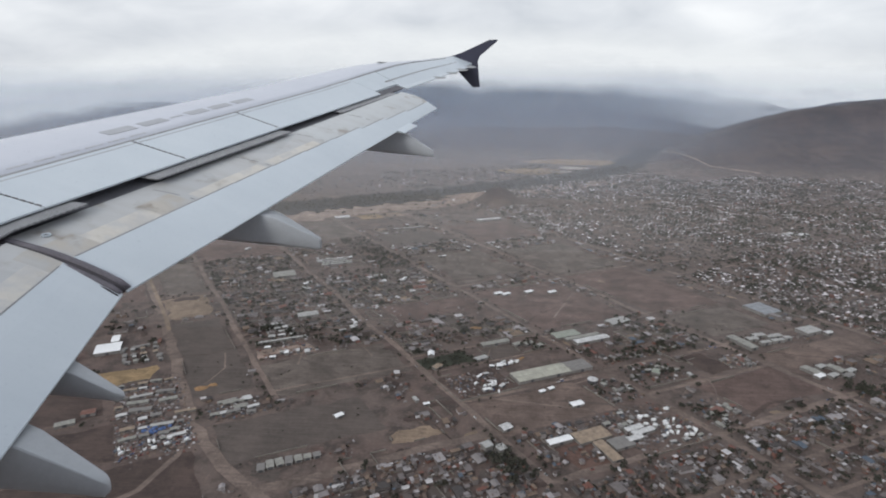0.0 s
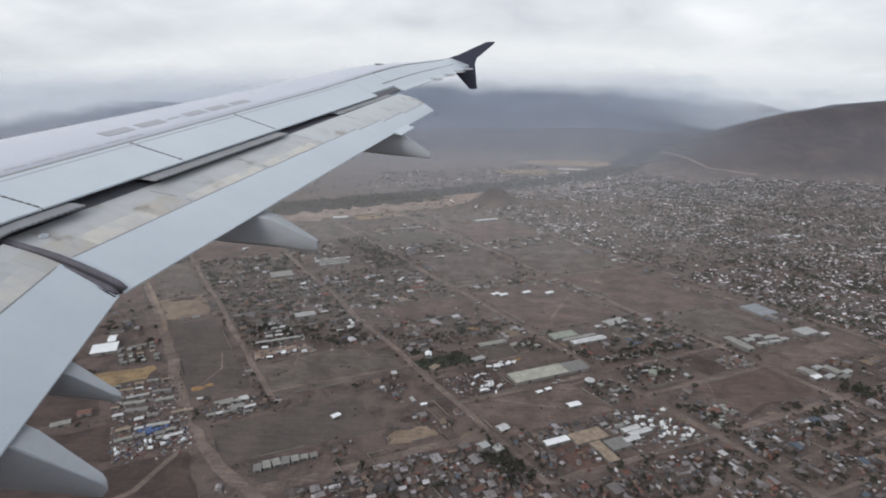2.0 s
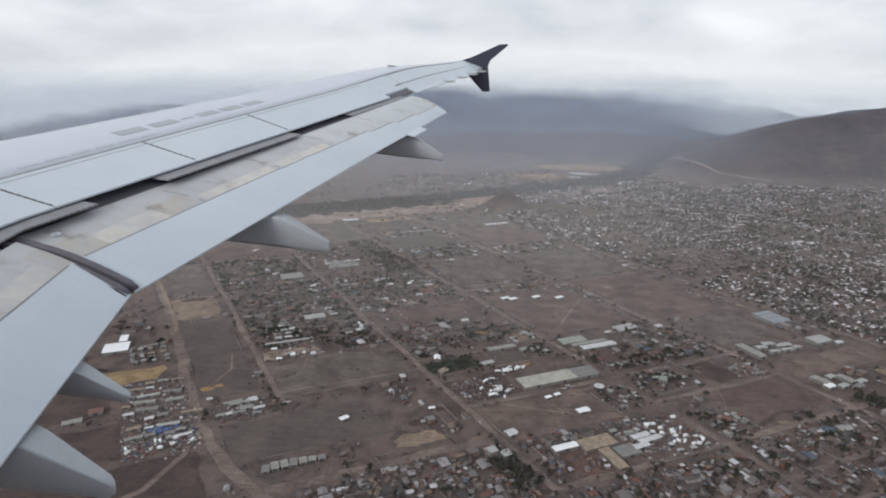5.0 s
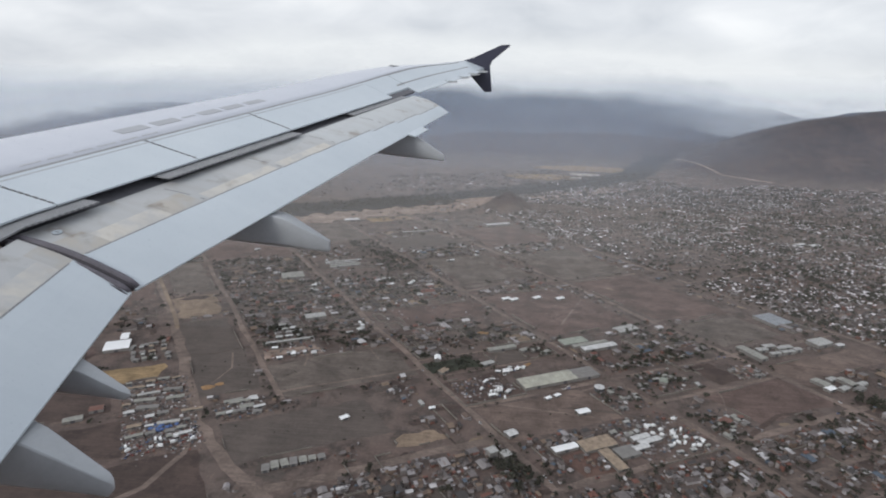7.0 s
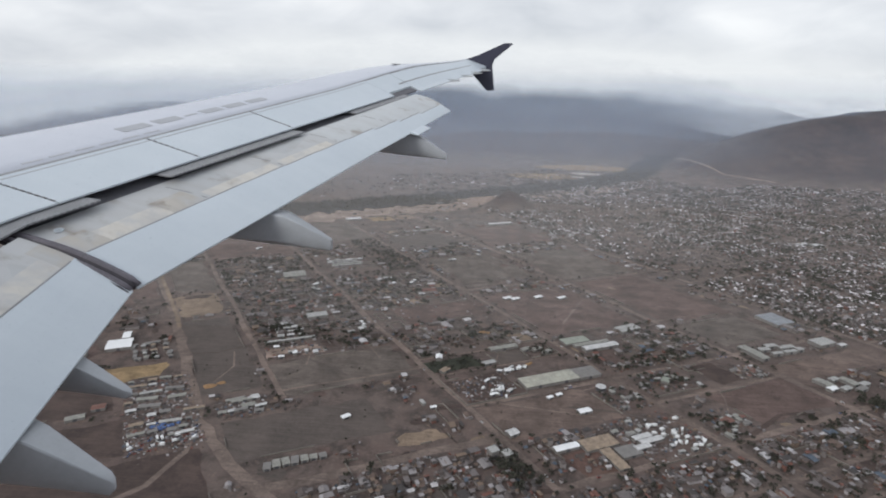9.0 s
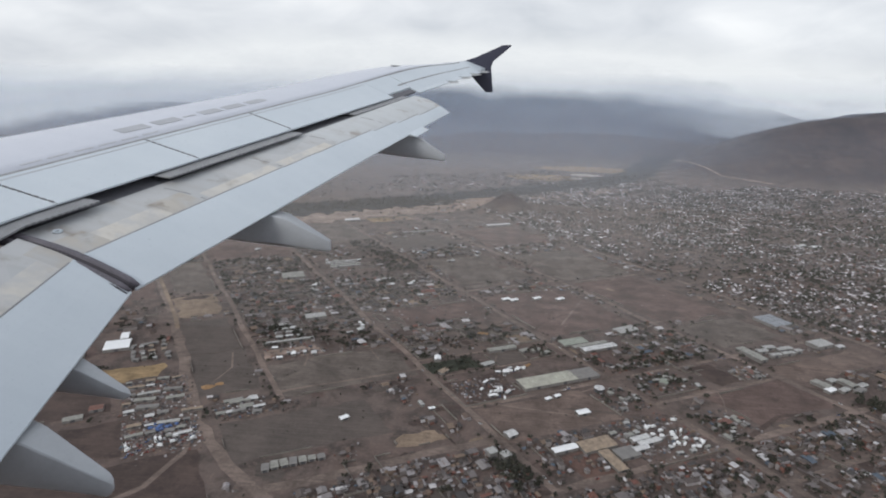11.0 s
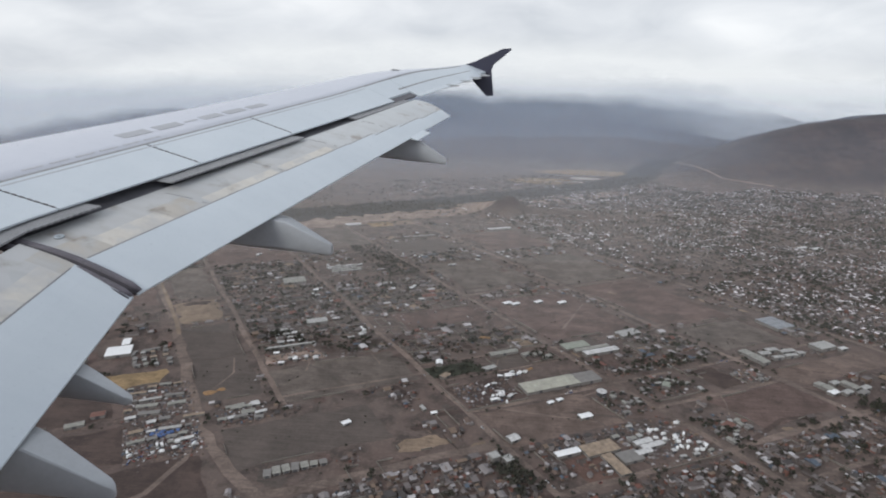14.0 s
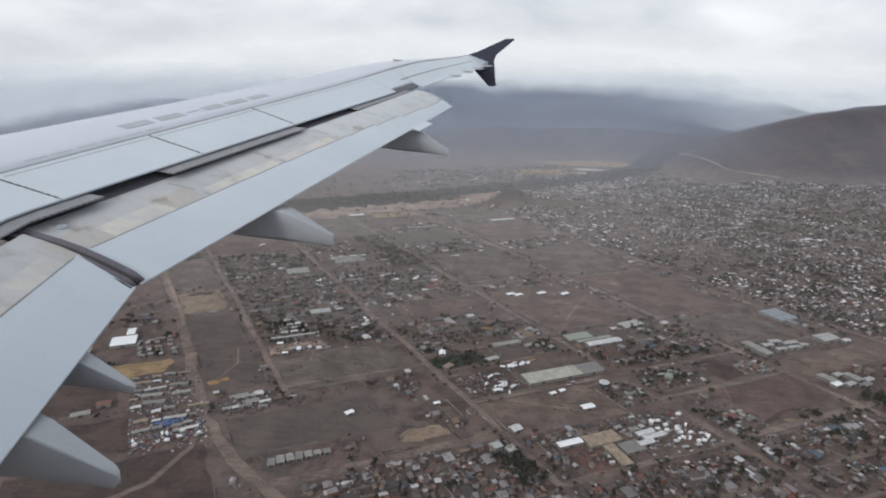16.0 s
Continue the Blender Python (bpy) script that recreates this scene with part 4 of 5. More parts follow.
shed(356, 500, 13, 11, 4, WHITE_ROOF, "white house with a pitched roof", 1, 10, 1.8)
for k in range(4):
    shed(410 + (k % 2) * 5, 1200 + 13 * k, 66, 5, 3, PALE_ROOF, "long low pale row of stalls", 1, 0, 0.5)
shed(588, 1650, 44, 24, 5, WHITE_ROOF, "white-roofed hall on the industrial strip")
shed(700, 1455, 96, 5, 3.5, PALE_ROOF, "long low pale row along a lane", 1, 0, 0.4)
for p, q in ((611, 898), (622, 889), (668, 884), (706, 866)):
    shed(p, q, 17, 9, 3.5, BRIGHT_ROOF, "white-roofed farm shed beside a dirt lane", 1, 10, 0.8)
for p, q in ((1562, 1010), (1586, 990)):
    shed(p, q, 34, 16, 5, WHITE_ROOF, "white-roofed hall in the town")
shed(393, 455, 30, 9, 4, BRIGHT_ROOF, "bright white sheet-roofed hall")
for k in range(7):
    shed(505 + (k % 3) * 16 + random.uniform(-4, 4), 406 + (k // 3) * 13 + random.uniform(-4, 4), random.uniform(4, 8), random.uniform(3, 5), 3.2, random.choice((WHITE_ROOF, PALE_ROOF, GREY_ROOF)), "white-roofed row of stores by the school", 1, random.uniform(-8, 8), 0.6)
for p, q in ((447, 555), (462, 557)):
    shed(p, q, 9, 5, 2.8, BRIGHT_ROOF, "small white-roofed hut in a bare lot", 1, 10, 0.6)
shed(464, 512, 17, 9, 3.5, BRIGHT_ROOF, "small white-roofed house in a bare lot")
for k in range(7):
    shed(93 + 9.5 * k, 534 + random.uniform(-2, 2), 7.5, random.uniform(7, 12), 3.2, (STONE_ROOF, GREY_ROOF, GREY_ROOF)[k % 3], "narrow sheet-roofed store in a row of stores", 1, random.gauss(0, 4), 0.7)
# white-roofed houses and stores in twos and threes among the walled yards
for p, q in ((452, 1080), (458, 1043), (492, 1048), (477, 971), (644, 1222), (586, 1290), (610, 1264), (384, 1241), (418, 1239), (440, 1236), (298, 1066), (309, 1095), (302, 1440), (264, 1398), (231, 1293), (725, 1180), (843, 1230), (649, 1160), (326, 867), (296, 593), (204, 596), (181, 791), (213, 789), (165, 816), (293, 830), (311, 846)):
    for k in range(random.choice((1, 2, 2, 3))):
        shed(p + random.gauss(0, 6), q + random.gauss(0, 6), random.uniform(6, 12), random.uniform(4, 7), random.uniform(2.8, 4.2), random.choice((BRIGHT_ROOF, WHITE_ROOF, PALE_ROOF)), "pale-roofed house in a walled yard", 1, random.choice((0, 90)) + random.gauss(0, 8), 0.7, "yard_house")
shed(262, 925, 34, 18, 5, PALE_ROOF, "pale sheet-roofed warehouse among trees")
for k in range(11):
    shed(188 + (k % 3) * 14 + random.uniform(-3, 3), 858 + (k // 3) * 15 + random.uniform(-3, 3), random.uniform(6, 13), random.uniform(5, 9), 3.5, random.choice((WHITE_ROOF, PALE_ROOF)), "white roof in a crowded yard", 1, random.uniform(-12, 12), 0.6)
shed(195, 840, 76, 5, 3.5, PALE_ROOF, "narrow long white-roofed row of stores")
shed(287, 1163, 44, 34, 5, GREY_ROOF, "grey warehouse beside small yards")
shed(955, 1460, 74, 16, 6, WHITE_ROOF, "white-roofed hall at the town's edge")
shed(478, 706, 46, 10, 4, GREY_ROOF, "grey gabled shed along the yard")
shed(373, 706, 13, 9, 4.5, BRIGHT_ROOF, "small bright white gabled house beside a dark garden", 1, 70, 2.2)
shed(430, 668, 20, 9, 3.5, PALE_ROOF, "pale house at the corner of a dark garden", 1, 8)
shed(362, 668, 15, 9, 3.5, TAN_ROOF, "tan house in a dark garden", 1, 30)
for p, q in ((506, 690), (522, 686), (530, 672)):
    shed(p, q, 15, 8, 3.5, GREY_ROOF, "small grey shed in a walled yard", 1, p % 7 * 4)
# scattered huts and stores of the yards between the sheds and the crossing
YARDS = ((505, 558, 496, 548, 12), (576, 656, 513, 566, 13), (576, 632, 406, 464, 13), (730, 776, 507, 545, 11), (586, 724, 584, 604, 12), (462, 505, 448, 482, 8))
for p0, p1, q0, q1, n in YARDS:
    for k in range(n):
        shed(random.uniform(p0, p1), random.uniform(q0, q1), random.uniform(4, 9), random.uniform(3.5, 6), random.uniform(2.6, 3.6), random.choice((GREY_ROOF, STONE_ROOF, STONE_ROOF, GREY_ROOF, STONE_ROOF, RED_ROOF, PALE_ROOF)), "low store of a cluttered yard", 1, random.choice((0, 90)) + random.gauss(0, 6), 0.5, "store")
shed(603, 435, 16, 11, 3.6, RED_ROOF, "orange-red roofed house among trees", 1, 12)
shed(619, 540, 14, 10, 3.6, GREEN_ROOF, "grey-green roofed house in a yard", 1, 40)
# white vans, trailers and tents drawn up in the yard beside the long shed
for p, q, lp, lq in ((430, 641, 9, 5), (440, 637, 12, 6), (452, 646, 7, 5), (460, 640, 11, 5), (470, 641, 8, 5), (386, 586, 13, 6), (400, 592, 10, 7), (410, 587, 13, 6), (404, 602, 7, 6), (398, 621, 14, 4), (410, 624, 9, 4)):
    shed(p, q, lp * 0.75, lq * 0.75, 3.2, random.choice((BRIGHT_ROOF, WHITE_ROOF)), "white awning drawn up in a yard", 1, random.uniform(-35, 35), 0.9, "awning")
shed(-38, 902, 34, 32, 5, BRIGHT_ROOF, "bright white-roofed warehouse beside the market")
shed(-27, 932, 11, 24, 6, BRIGHT_ROOF, "bright white wing of the warehouse")
shed(-62, 716, 15, 11, 4, RED_ROOF, "red-roofed house between ploughed plots")
shed(-86, 700, 20, 9, 3.5, GREY_ROOF, "pale shed between ploughed plots", 1, 6)
for p, q, lp, lq in ((-136, 905, 44, 50), (-112, 868, 34, 12), (-92, 880, 24, 16)):
    shed(p, q, lp, lq, 6, GREY_ROOF, "grey factory hall with a sheet roof", 2 if lq > 20 else 1)
for k in range(20):
    shed(-18 + (k % 4) * 14 + random.uniform(-4, 4), 842 + (k // 4) * 14 + random.uniform(-4, 4), random.uniform(5, 13), random.uniform(4, 7), random.uniform(2.6, 4), random.choice((PALE_ROOF, GREY_ROOF, TAN_ROOF, STONE_ROOF, STONE_ROOF)), "low store with a sheet roof", 1, random.choice((0, 90)) + random.gauss(0, 7), 0.6)
# round water reservoir at the corner of a yard
reservoir = tagged(new("water_reservoir"), "round dark-walled reservoir with a pale lid", "reservoir")
reservoir.matrix_world = pose(*xy(523, 552), 0)
part("wall", lathe("wall", [(6.6, 0), (6.6, 5.0), (6.8, 5.2)], DARK, 20), reservoir)
part("lid", lathe("lid", [(6.9, 5.2), (6.9, 5.5), (1.0, 6.3)], WHITE_ROOF, 20), reservoir, "pale shallow conical lid")
# heaps of orange earth
for p, q, r in ((64, 732, 9), (80, 736, 6), (484, 773, 7), (491, 768, 5), (480, 648, 4), (486, 650, 3)):
    rings = [[(*xy(p + e * math.cos(a) * (1 + 0.25 * math.sin(3 * a + p)), q + 0.7 * e * math.sin(a)), z) for a in [i * math.tau / 11 for i in range(11)]] for e, z in ((r, 0.0), (r * 0.7, 1.3), (r * 0.25, 2.0))]
    tagged(new("earth_mound", loft("earth_mound", rings, ORANGE)), "low mound of orange earth on bare ground", "mound", "earth mounds")
# market: narrow stalls in ragged rows, and blue covered heaps
for k in range(9):
    q = 622 + k * 19 + random.uniform(-4, 4)
    p = -36 + random.uniform(0, 8)
    while p < 28:
        n = random.uniform(4, 13) if random.random() < 0.7 else random.uniform(14, 28)
        if random.random() < 0.72 and not (q > 775 and p < 16):
            shed(p + n / 2, q + random.uniform(-4, 4), n * 0.92, random.uniform(3, 7), random.uniform(2.6, 3.4), random.choice((GREY_ROOF, WHITE_ROOF, STONE_ROOF, TAN_ROOF, STONE_ROOF, GREY_ROOF, PALE_ROOF)), "narrow market stall with a sheet roof", 1, random.gauss(0, 5), 0.6, "market_stall")
        p += n + random.uniform(0.5, 3)
for k in range(14):
    shed(random.uniform(68, 120), random.uniform(646, 686), random.uniform(8, 18), 5, 3, random.choice((GREY_ROOF, WHITE_ROOF, STONE_ROOF)), "small storage shelter in a yard", 1, random.uniform(-10, 10), 0.6, "shelter")
for k in range(16):
    p, q = 2 + random.gauss(0, 8), 650 + random.gauss(0, 6)
    rings = [[(*xy(p + r * math.cos(a) * (1 + 0.3 * math.sin(3 * a + k)), q + r * math.sin(a)), z) for a in [i * math.tau / 9 for i in range(9)]] for r, z in ((2.5, 0.0), (2.2, 1.5), (1.2, 2.2))]
    tagged(new("goods_mound", loft("goods_mound", rings, BLUE_TARP)), "low mound of wares covered by blue tarpaulin", "mound", "covered mounds")
# housing estate: tan terraces in short rows, end to end with lanes between
terrace = tagged(new("terraced_house"), "tan terraced house row with a parapet roof", "house", "tan terraces")
part("wall", box("wall", -13, 13, -4.5, 4.5, 0, 5.2, TAN_ROOF), terrace)
for k in range(4):
    part("roof", loft("roof", [[(sx * (3.0 + e) - 9.75 + 6.5 * k, sy * (4.4 + e), z) for sx, sy in ((-1, -1), (1, -1), (1, 1), (-1, 1))] for e, z in ((0.15, 5.21), (0.15, 5.7), (-0.2, 5.7), (-0.2, 5.4))], TERRACE_ROOF), terrace)
spots = [(p, q) for p in (-190, -222, -254) for q in range(560, 960, 17)]
terrace.matrix_world = pose(*xy(*spots[0]), 0, 0, 0, TURN)
for p, q in spots[1:]:
    copy_thing(terrace, pose(*xy(p, q + random.uniform(-1, 1)), 0, 0, 0, TURN + random.uniform(-1, 1)))


def clutter(name, spots, label):
    """Small sheds, tanks, stacks and scrap lying about the yards."""
    verts, faces = [], []
    for p, q, s in spots:
        w, d, h = s * random.uniform(0.5, 1.4), s * random.uniform(0.5, 1.4), s * random.uniform(0.3, 0.8)
        m = pose(*xy(p, q), 0, 0, 0, TURN + random.choice((0, 90)) + random.uniform(-12, 12))
        v, f = box_data(-w, w, -d, d, 0, h)
        v = [(a * (0.8 if c > 0 else 1), b * (0.85 if c > 0 else 1), c) for a, b, c in v]
        n = len(verts)
        verts += [m @ Vector(a) for a in v]
        faces += [tuple(n + i for i in a) for a in f[1:]]
    tagged(new(name, mesh(name, verts, faces, ROOF_ALL)), label, "clutter", kind="stuff")


spots = [(random.uniform(-38, 40), random.gauss(628, 16), random.uniform(0.6, 1.7)) for _ in range(330)]
spots += [(random.uniform(-38, 44), random.uniform(605, 775), random.uniform(0.6, 1.9)) for _ in range(1150)]
spots += [(random.uniform(350, 428), random.uniform(580, 640), random.uniform(0.7, 1.8)) for _ in range(150)]
spots += [(random.gauss(378, 9), random.gauss(626, 4), random.uniform(0.8, 2.2)) for _ in range(60)]
for p0, p1, q0, q1, n in YARDS:
    spots += [(random.uniform(p0, p1), random.uniform(q0, q1), random.uniform(0.6, 2.2)) for _ in range(n * 9)]
spots += [(random.gauss(752, 10), random.gauss(526, 8), random.uniform(0.8, 2.4)) for _ in range(120)]
spots += [(random.uniform(62, 126), random.uniform(642, 690), random.uniform(0.7, 1.8)) for _ in range(150)]
spots += [(random.uniform(458, 556), random.uniform(398, 484), random.uniform(0.7, 2.2)) for _ in range(330)]
spots += [(random.uniform(150, 338), random.uniform(790, 1330), random.uniform(0.7, 2.6)) for _ in range(620)]
spots += [(random.uniform(348, 556), random.uniform(716, 1120), random.uniform(0.7, 2.3)) for _ in range(260)]
spots += [(random.uniform(155, 235), random.uniform(780, 905), random.uniform(0.7, 2.0)) for _ in range(160)]
for _ in range(70):
    p, q = random.uniform(80, 900), random.uniform(450, 1350)
    if not blocked(p, q):
        spots += [(p + random.gauss(0, 9), q + random.gauss(0, 9), random.uniform(0.8, 2.6)) for _ in range(random.randrange(5, 22))]
clutter("yard_clutter", spots, "small stacks, scrap and tanks in yards")
near_spots = []
for x, y, k, turn, s in ONE_HOUSES + MID_HOUSES + ALL_HOUSES:
    if y < 1300 and random.random() < 0.6:
        p, q = pq(x, y)
        for _ in range(random.randrange(1, 4)):
            near_spots.append((p + random.uniform(-9, 9), q + random.uniform(-9, 9), random.uniform(0.5, 1.7)))
clutter("house_clutter", near_spots, "sheds, tanks and scrap beside small houses")


def build_car():
    car = tagged(new("car"), "parked car beside a dirt street", "car", "parked cars")
    rings = []
    for z, x0, x1, w in ((0.25, -2.1, 2.1, 0.82), (0.6, -2.2, 2.2, 0.88), (0.9, -2.1, 2.05, 0.84)):
        rings.append([(x0, -w, z), (x1, -w, z), (x1, w, z), (x0, w, z)])
    part("body", loft("body", rings, CARS), car)
    part("cabin", loft("cabin", [[(-1.3, -0.75, 0.9), (1.0, -0.75, 0.9), (1.0, 0.75, 0.9), (-1.3, 0.75, 0.9)], [(-0.9, -0.62, 1.42), (0.4, -0.62, 1.42), (0.4, 0.62, 1.42), (-0.9, 0.62, 1.42)]], GLASS), car, "dark glazed cabin")
    wheel = lathe("wheel", [(0.2, -0.1), (0.31, -0.09), (0.31, 0.09), (0.2, 0.1)], TYRE)
    for sx in (-1.35, 1.35):
        for sy in (-0.8, 0.8):
            part("wheel", wheel, car).matrix_local = pose(sx, sy, 0.31, 90, 0, 0)
    return car


def build_truck():
    truck = tagged(new("truck"), "parked white box truck in a yard", "truck", "parked trucks")
    part("cargo_box", loft("cargo_box", [[(x, y, z) for x, y in ((-3.4, -1.2), (1.4, -1.2), (1.4, 1.2), (-3.4, 1.2))] for z in (0.9, 1.0, 3.3, 3.4)], BRIGHT_ROOF), truck, "white cargo box")
    part("cab", loft("cab", [[(x0, -w, z), (x1, -w, z), (x1, w, z), (x0, w, z)] for z, x0, x1, w in ((0.5, 1.6, 3.4, 1.1), (1.5, 1.6, 3.4, 1.1), (2.4, 1.6, 3.0, 1.0))], PALE_ROOF), truck, "pale cab")
    wheel = lathe("wheel", [(0.25, -0.15), (0.48, -0.13), (0.48, 0.13), (0.25, 0.15)], TYRE)
    for sx in (-2.5, -1.3, 2.5):
        for sy in (-1.0, 1.0):
            part("wheel", wheel, truck).matrix_local = pose(sx, sy, 0.48, 90, 0, 0)
    return truck


lorry = build_truck()
lorry.matrix_world = pose(*xy(384, 606), 0.25, 0, 0, 60)
for k in range(44):
    if k < 16:
        p, q = (random.gauss(402, 12), random.gauss(592, 6)) if k % 2 else (random.gauss(448, 14), random.gauss(641, 3))
    elif k < 36:
        p, q = random.uniform(504, 554), random.uniform(408, 462)
    else:
        p, q = random.uniform(-34, 38), random.uniform(602, 626)
    copy_thing(lorry, pose(*xy(p, q), 0.25, 0, 0, random.uniform(0, 360)))
first = build_car()
first.matrix_world = pose(*xy(250, 492), 0.3, 0, 0, TURN)
for k in range(110):
    where = random.random()
    if where < 0.4:
        p, q, turn = random.uniform(-36, 40), random.uniform(600, 640), random.uniform(0, 360)
    elif where < 0.7:
        p, q, turn = random.choice(((400, 590), (450, 640), (530, 440), (680, 592))) + (random.uniform(0, 360),)
        p, q = p + random.gauss(0, 14), q + random.gauss(0, 5)
    elif where < 0.85:
        p, q, turn = random.choice((341, 562, 780)) + random.choice((-2.5, 2.5)), random.uniform(250, 900), TURN + 98.5
    else:
        p, q, turn = random.uniform(360, 1000), random.choice((400, 330, 572)) + random.choice((-2.2, 2.2)), TURN
    copy_thing(first, pose(*xy(p, q), 0.3, 0, 0, turn + random.uniform(-4, 4)))


# ---- low cloud and thin haze before the far range, painted on upright sheets ----
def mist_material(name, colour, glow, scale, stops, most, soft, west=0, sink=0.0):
    """A sheet standing in for thin vapour: clear, but for noise-edged banks between the heights named in stops."""
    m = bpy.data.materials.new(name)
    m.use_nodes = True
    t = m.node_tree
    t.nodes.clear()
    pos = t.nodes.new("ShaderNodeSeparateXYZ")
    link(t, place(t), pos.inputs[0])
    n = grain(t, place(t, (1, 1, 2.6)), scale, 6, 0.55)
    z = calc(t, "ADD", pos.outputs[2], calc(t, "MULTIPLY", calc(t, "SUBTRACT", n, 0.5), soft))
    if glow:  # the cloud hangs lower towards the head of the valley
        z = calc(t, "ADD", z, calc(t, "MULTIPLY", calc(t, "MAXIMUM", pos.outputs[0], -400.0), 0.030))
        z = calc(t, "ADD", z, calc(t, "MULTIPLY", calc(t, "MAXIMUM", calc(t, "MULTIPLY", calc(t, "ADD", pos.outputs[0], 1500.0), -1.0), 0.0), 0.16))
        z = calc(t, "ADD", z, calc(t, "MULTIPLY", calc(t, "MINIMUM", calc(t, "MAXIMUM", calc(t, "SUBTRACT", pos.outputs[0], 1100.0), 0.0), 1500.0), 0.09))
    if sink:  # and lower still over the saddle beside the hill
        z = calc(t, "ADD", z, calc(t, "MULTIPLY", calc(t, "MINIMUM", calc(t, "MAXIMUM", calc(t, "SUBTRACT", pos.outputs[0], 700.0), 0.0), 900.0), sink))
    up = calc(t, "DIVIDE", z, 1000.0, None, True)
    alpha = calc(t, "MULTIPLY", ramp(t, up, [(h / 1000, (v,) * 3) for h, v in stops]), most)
    if west:  # the painted haze fades towards the hill beyond the town, keeping both dark
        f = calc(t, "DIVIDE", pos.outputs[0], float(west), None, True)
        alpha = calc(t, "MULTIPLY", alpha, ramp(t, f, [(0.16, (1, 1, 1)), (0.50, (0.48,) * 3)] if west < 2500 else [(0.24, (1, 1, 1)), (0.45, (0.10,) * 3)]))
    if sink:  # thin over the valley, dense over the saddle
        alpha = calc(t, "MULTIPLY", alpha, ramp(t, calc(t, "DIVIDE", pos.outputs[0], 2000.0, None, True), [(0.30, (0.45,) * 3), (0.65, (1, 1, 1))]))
    # cloud sheets emit their brightness; haze sheets only take what falls on them
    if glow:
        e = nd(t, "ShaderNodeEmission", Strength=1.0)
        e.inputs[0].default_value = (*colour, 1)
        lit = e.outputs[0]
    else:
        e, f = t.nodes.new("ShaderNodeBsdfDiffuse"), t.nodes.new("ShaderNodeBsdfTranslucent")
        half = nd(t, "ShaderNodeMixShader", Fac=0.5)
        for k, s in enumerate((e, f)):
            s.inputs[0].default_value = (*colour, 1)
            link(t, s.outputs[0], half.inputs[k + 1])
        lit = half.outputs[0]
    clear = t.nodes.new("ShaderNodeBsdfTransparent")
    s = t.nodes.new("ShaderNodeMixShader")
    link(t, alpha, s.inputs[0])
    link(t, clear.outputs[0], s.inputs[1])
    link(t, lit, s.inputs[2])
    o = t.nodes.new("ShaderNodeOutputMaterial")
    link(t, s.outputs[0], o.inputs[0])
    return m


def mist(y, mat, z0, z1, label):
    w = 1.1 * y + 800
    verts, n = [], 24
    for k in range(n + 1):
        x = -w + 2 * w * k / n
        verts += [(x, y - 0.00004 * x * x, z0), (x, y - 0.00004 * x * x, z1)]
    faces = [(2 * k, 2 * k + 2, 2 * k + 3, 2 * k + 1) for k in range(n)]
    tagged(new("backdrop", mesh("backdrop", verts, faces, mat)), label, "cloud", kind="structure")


mist(3960, mist_material("cloud_far", (0.66, 0.685, 0.705), True, 0.0028, [(345, 0.0), (385, 0.5), (430, 1.0), (640, 1.0), (800, 0.0)], 1.0, 150), 60, 980, "self-lit sheet of low white cloud on the far range")
mist(3780, mist_material("cloud_near", (0.43, 0.46, 0.51), True, 0.0036, [(170, 0.0), (400, 0.7), (480, 0.8), (640, 0.0)], 0.8, 300, 0, 0.15), 60, 980, "self-lit sheet of torn cloud and pale haze before the range")
# haze painted as see-through sheets, bluer with distance, veiling what lies behind
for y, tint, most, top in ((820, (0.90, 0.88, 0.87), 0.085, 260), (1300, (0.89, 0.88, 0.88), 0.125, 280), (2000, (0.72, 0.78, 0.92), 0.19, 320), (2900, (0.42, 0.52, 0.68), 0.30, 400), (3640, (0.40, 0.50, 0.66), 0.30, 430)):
    haze = mist_material("haze_sheet", tint, False, 0.0009, [(0, 0.3 if y > 2800 else 0.35), (40 + y * 0.035, 1.0), (top - 60, 1.0), (top + 80, 0.0)], most, 60, y if y < 3300 else 0)
    mist(y, haze, 0, 640, "see-through sheet tinted as valley haze")


# ---- the wing: one thing, all its panels parts of it ----
wing = tagged(new("airplane_wing"), "light grey airliner wing with extended flaps over town", "airplane wing")
wing.location = (0, 0, EYE)


def spoiler_te(y):
    return (-4.59 + (y - 5.33) * 0.4135, -1.205 + (y - 5.33) * 0.184) if y > 4.9 else (-4.768, -1.284 + (y - 4.9) * 0.19)


def bow(y):
    """The outer wing arches up a little in flight."""
    return 0.100 * step(10.3, 12.9, y) * (1 - step(12.9, 15.0, y))


def hinge(y):
    return -5.35 + (y - 5.48) * 0.446, -0.95 + (min(y, 11) - 5.48) * 0.1885 + max(0, y - 11) * 0.166 + bow(y)


def crest(y):
    return -5.83 + (y - 6.07) * 0.498, -0.685 + (min(y, 11) - 6.07) * 0.1725 + max(0, y - 11) * 0.138 + bow(y)


def lead(y):
    return -7.25 + (y - 6.0) * 0.575, crest(y)[1] - 0.34 + (y - 6) * 0.024


